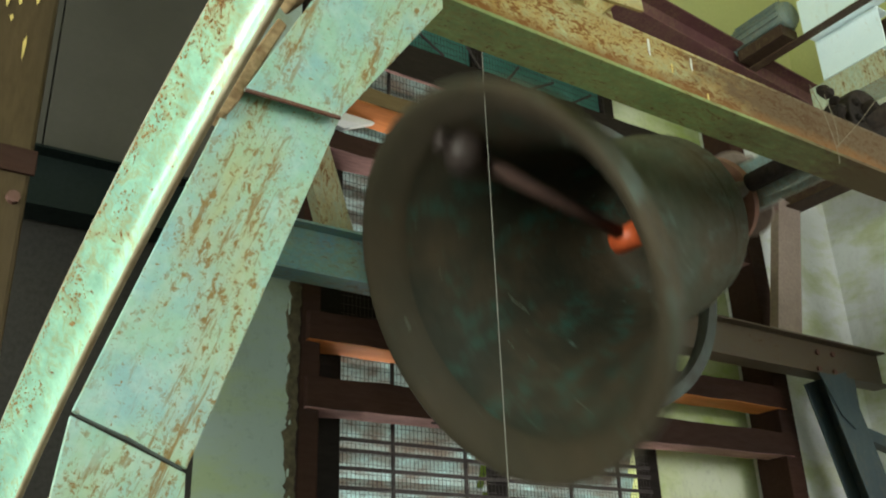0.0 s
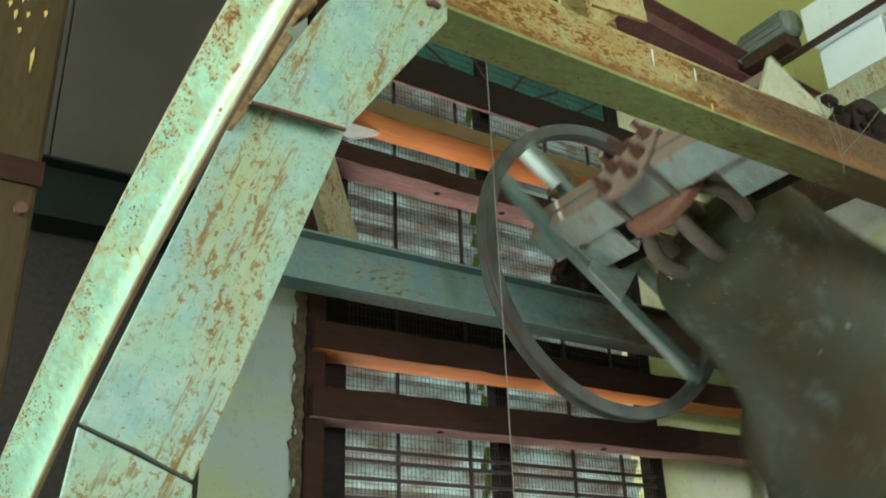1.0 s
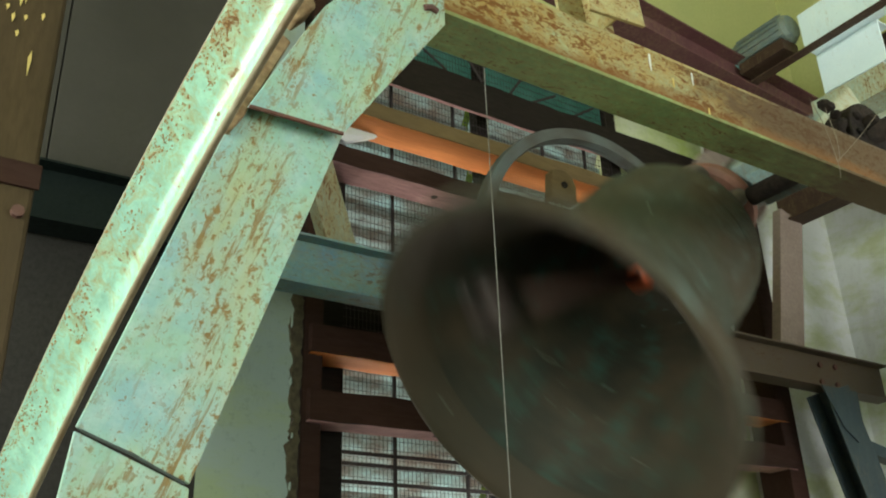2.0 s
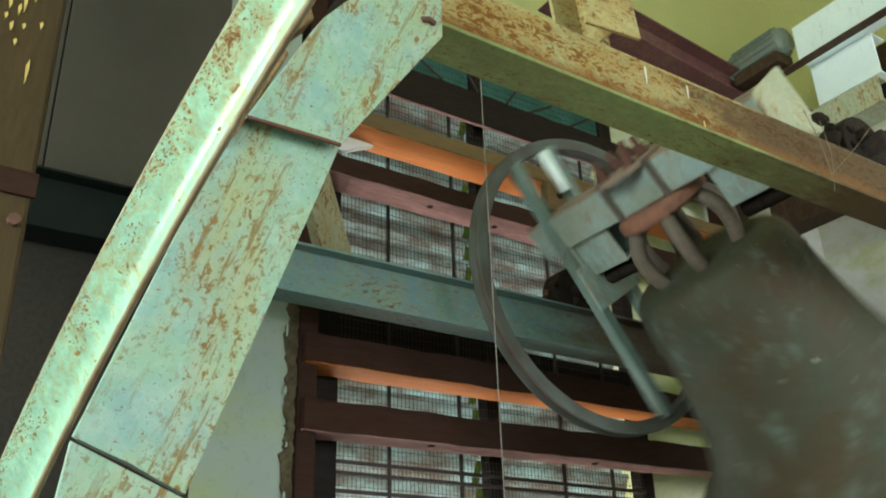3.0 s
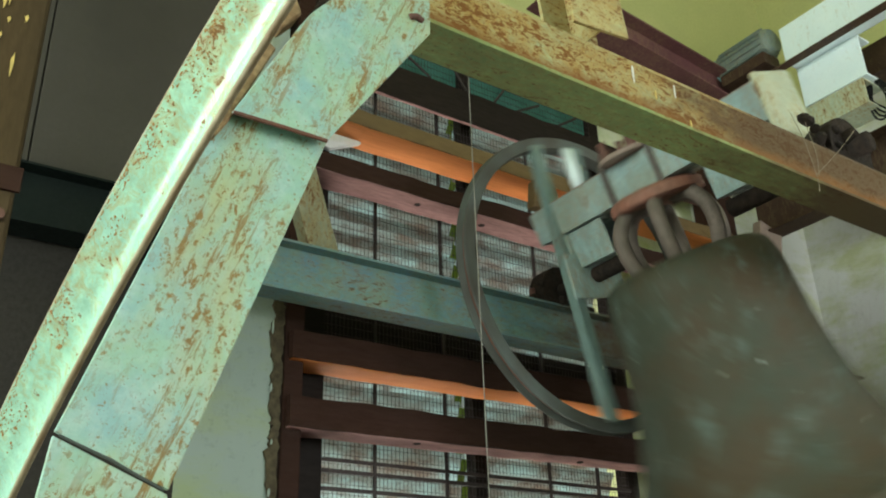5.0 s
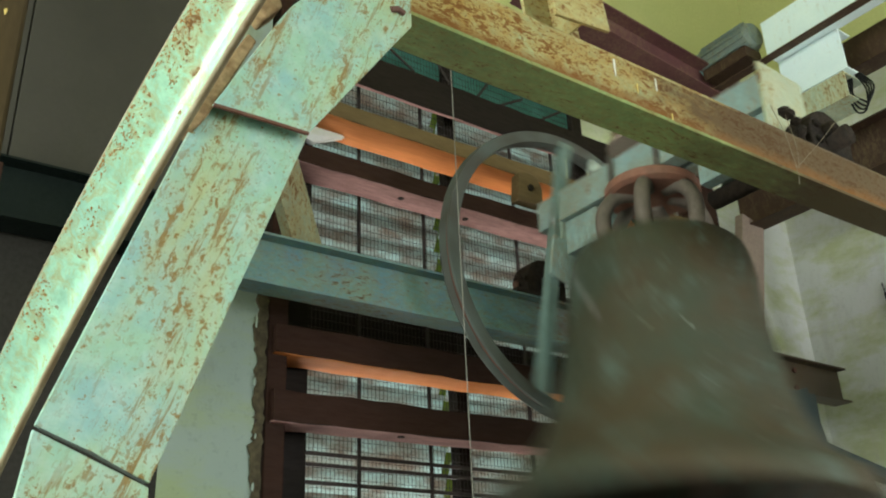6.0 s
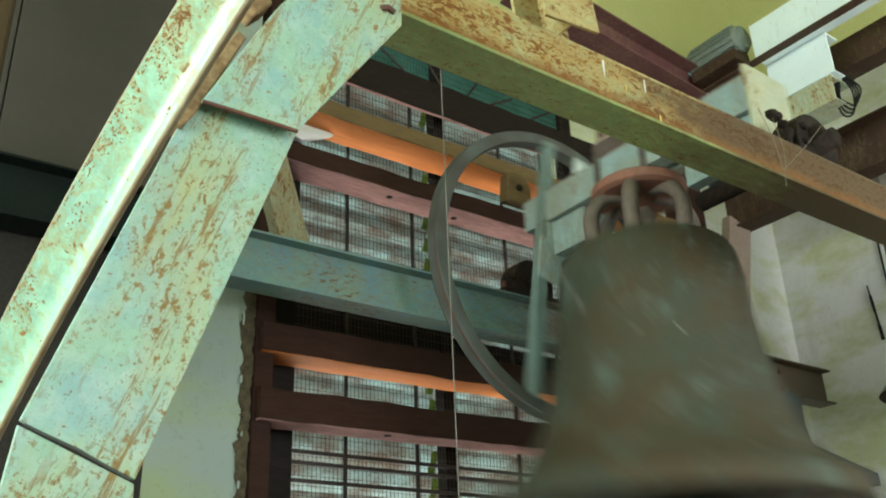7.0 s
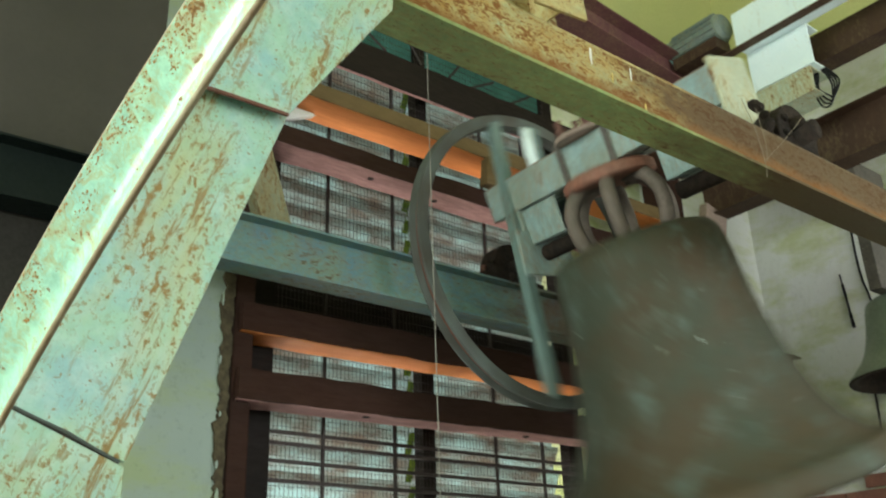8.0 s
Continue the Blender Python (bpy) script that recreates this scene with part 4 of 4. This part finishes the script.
# ---- the dark side of the room ----
def dark_side():
    root = thing("timber_column", "brown timber column streaked with yellow", "column")
    part("shaft", boxes(((-0.25, 1.95, 0), (0.243, 2.25, TOP_Z))), BROWNPOST, root, bevel=0.01)
    part("band", boxes(((-0.26, 1.94, E + 0.96), (0.25, 1.949, E + 1.02))), BROWN_WOOD, root, bevel=0.002)
    part("bolt_head", tube(bmesh.new(), [(0.215, 1.95, E + 0.90), (0.215, 1.935, E + 0.90)], 0.014, 8), BOLT, root)
    for x, z, h in ((0.185, 1.24, 0.07), (0.155, 1.43, 0.05), (0.175, 1.47, 0.03), (0.12, 1.40, 0.02), (0.10, 1.50, 0.06), (0.135, 1.37, 0.03), (0.145, 1.42, 0.035), (0.197, 1.40, 0.022), (0.124, 1.43, 0.03), (0.149, 1.335, 0.02), (0.161, 1.385, 0.018)):
        part("paint_run", prism(bmesh.new(), [(x, E + z), (x + 0.004, E + z + h * 0.6), (x + 0.002, E + z + h), (x - 0.004, E + z + h * 0.7)], in_xz, 1.9475, 1.9495), YELLOW_DRIP, root)
    strut("dark_wall_beam", (-0.6, 2.72, E + 1.32), (0.95, 2.72, E + 1.335), i_section(0.12, 0.20), DARKBLUE, "dark blue-green steel beam along the boarded wall", "beam", up=(0, 0, 1))
    for k, (x0, x1) in enumerate(((-0.35, 0.36), (0.365, 0.93))):
        board = thing("wall_board", "dull grey-brown sheet hung on the boarded wall", "board", group="wall boards")
        part("sheet", boxes(((x0, 2.775, E + 1.45), (x1, 2.79, E + 3.0))), GREYBOARD, board, bevel=0.002)


dark_side()


# ---- the east side ----
def still_bell():
    root = thing("still_bell", "smaller green bronze bell hanging still by the wall", "bell")
    o = rounded([(0.0, 0.52), (0.10, 0.52), (0.16, 0.50), (0.185, 0.45), (0.195, 0.36), (0.215, 0.24), (0.25, 0.13), (0.31, 0.04), (0.335, 0.0)], 4)
    n = rounded([(0.33, -0.01), (0.30, 0.0), (0.26, 0.07), (0.21, 0.18), (0.18, 0.34), (0.15, 0.45), (0.0, 0.48)], 4)
    shape = [(0.9 * r, 0.75 * z) for r, z in o + n]
    body = part("bell_body", turned(lathe(shape, 64), pose(4.225, 1.86, E + 1.02)), BRONZE_GREEN, root, smooth=True)
    # near-black inside colour stands in for the shade within the bell
    body.data.materials.append(GREASE_SHADE)
    for f in body.data.polygons:
        f.material_index = int(f.index // 64 >= len(o) - 1)
    part("hanger", boxes(((3.995, 1.83, E + 1.40), (4.27, 1.89, E + 2.06))), IRON, root, bevel=0.004)


still_bell()


def wires():
    root = thing("wall_cable", "dark thin cable hanging down the plaster wall", "cable")
    part("run", tube(bmesh.new(), rounded([(4.592, 2.19, E + 2.2), (4.592, 2.20, E + 1.74), (4.592, 2.175, E + 1.55), (4.592, 2.21, E + 1.3), (4.592, 2.26, E + 1.08), (4.592, 2.27, E + 0.3)], 4), 0.006, 6), BLACK, root)
    crack = thing("wall_cable_end", "frayed black cable end tacked to the plaster wall", "cable")
    for a, b, r in (((2.312, 1.75), (2.308, 1.69), 0.004), ((2.308, 1.69), (2.302, 1.60), 0.008), ((2.302, 1.60), (2.298, 1.52), 0.006), ((2.298, 1.52), (2.294, 1.44), 0.009)):
        part("run", tube(bmesh.new(), [(4.592, a[0], E + a[1]), (4.592, b[0], E + b[1])], r, 6), BLACK, crack)
    for k in range(4):
        loop = thing("motor_cable", "black cable looping from the beam end", "cable", group="motor cables")
        y = 1.665 - 0.006 * k
        part("run", tube(bmesh.new(), rounded([(3.424, y + 0.05, E + 2.262), (3.46, y + 0.02, E + 2.285), (3.50, y + 0.018, E + 2.27), (3.50, y + 0.03, E + 2.20), (3.50, y + 0.015 - 0.008 * k, E + 2.11 + 0.012 * k), (3.50, y - 0.03, E + 2.10 + 0.01 * k), (3.51, y - 0.045 - 0.006 * k, E + 2.20), (3.50, y - 0.02, E + 2.285)], 4), 0.0045, 6), BLACK, loop)
    web = thing("stray_strings", "loose dusty strings on the near beam", "string")
    for k, pts in enumerate(([(1.93, 1.30), (1.97, 1.22), (1.99, 1.12), (1.985, 1.08)], [(1.99, 1.29), (2.01, 1.20), (2.0, 1.13)], [(1.99, 1.13), (2.12, 1.24), (2.25, 1.36)])):
        part("strand", tube(bmesh.new(), rounded([(u, 1.142, E + v) for u, v in pts], 4), 0.0009, 5), STRING, web)


wires()


def bricks():
    """Bare bricks at the foot of the damp wall."""
    bare = thing("bare_brickwork", "bare red brickwork where the plaster has fallen", "brickwork")
    me = bpy.data.meshes.new("brick")
    bm = boxes(((0, 0, 0), (0.03, 0.21, 0.062)))
    bm.to_mesh(me)
    bm.free()
    me.materials.append(BRICK)
    rnd = random.Random(3)
    for row in range(7):
        for col in range(5):
            if row > 4 and rnd.random() < 0.4:
                continue
            b = new("brick", me)
            b.parent = bare
            b.matrix_basis = pose(EAST_X - 0.022 + rnd.uniform(-0.004, 0.004), 1.75 + col * 0.222 + (0.11 if row % 2 else 0), E + 0.18 + row * 0.073, 0, 0, rnd.uniform(-1, 1))


bricks()


def cord():
    root = thing("bell_cord", "thin pale cord hanging beside the bell", "rope")
    part("strand", tube(bmesh.new(), [(1.262, 1.65, TOP_Z), (1.262, 1.65, E + 1.2), (1.265, 1.652, 0)], 0.0012, 6), ROPE, root)


cord()


def motions():
    rows, claps = [], []
    for i in range(0, 81):
        t = i / 10
        phase = 2 * math.pi * (t - 0.70) / SWING
        rows.append((t, pose(*AXLE, 0, -(3 + 76 * math.sin(phase)), 0)))
        lag = math.sin(phase - 0.35)
        claps.append((t, pose(0, 0, -0.36, 0, -40.0 * max(-1, min(1, 1.5 * lag)), 0)))
    walk(BELL, rows)
    walk(CLAPPER, claps)


motions()
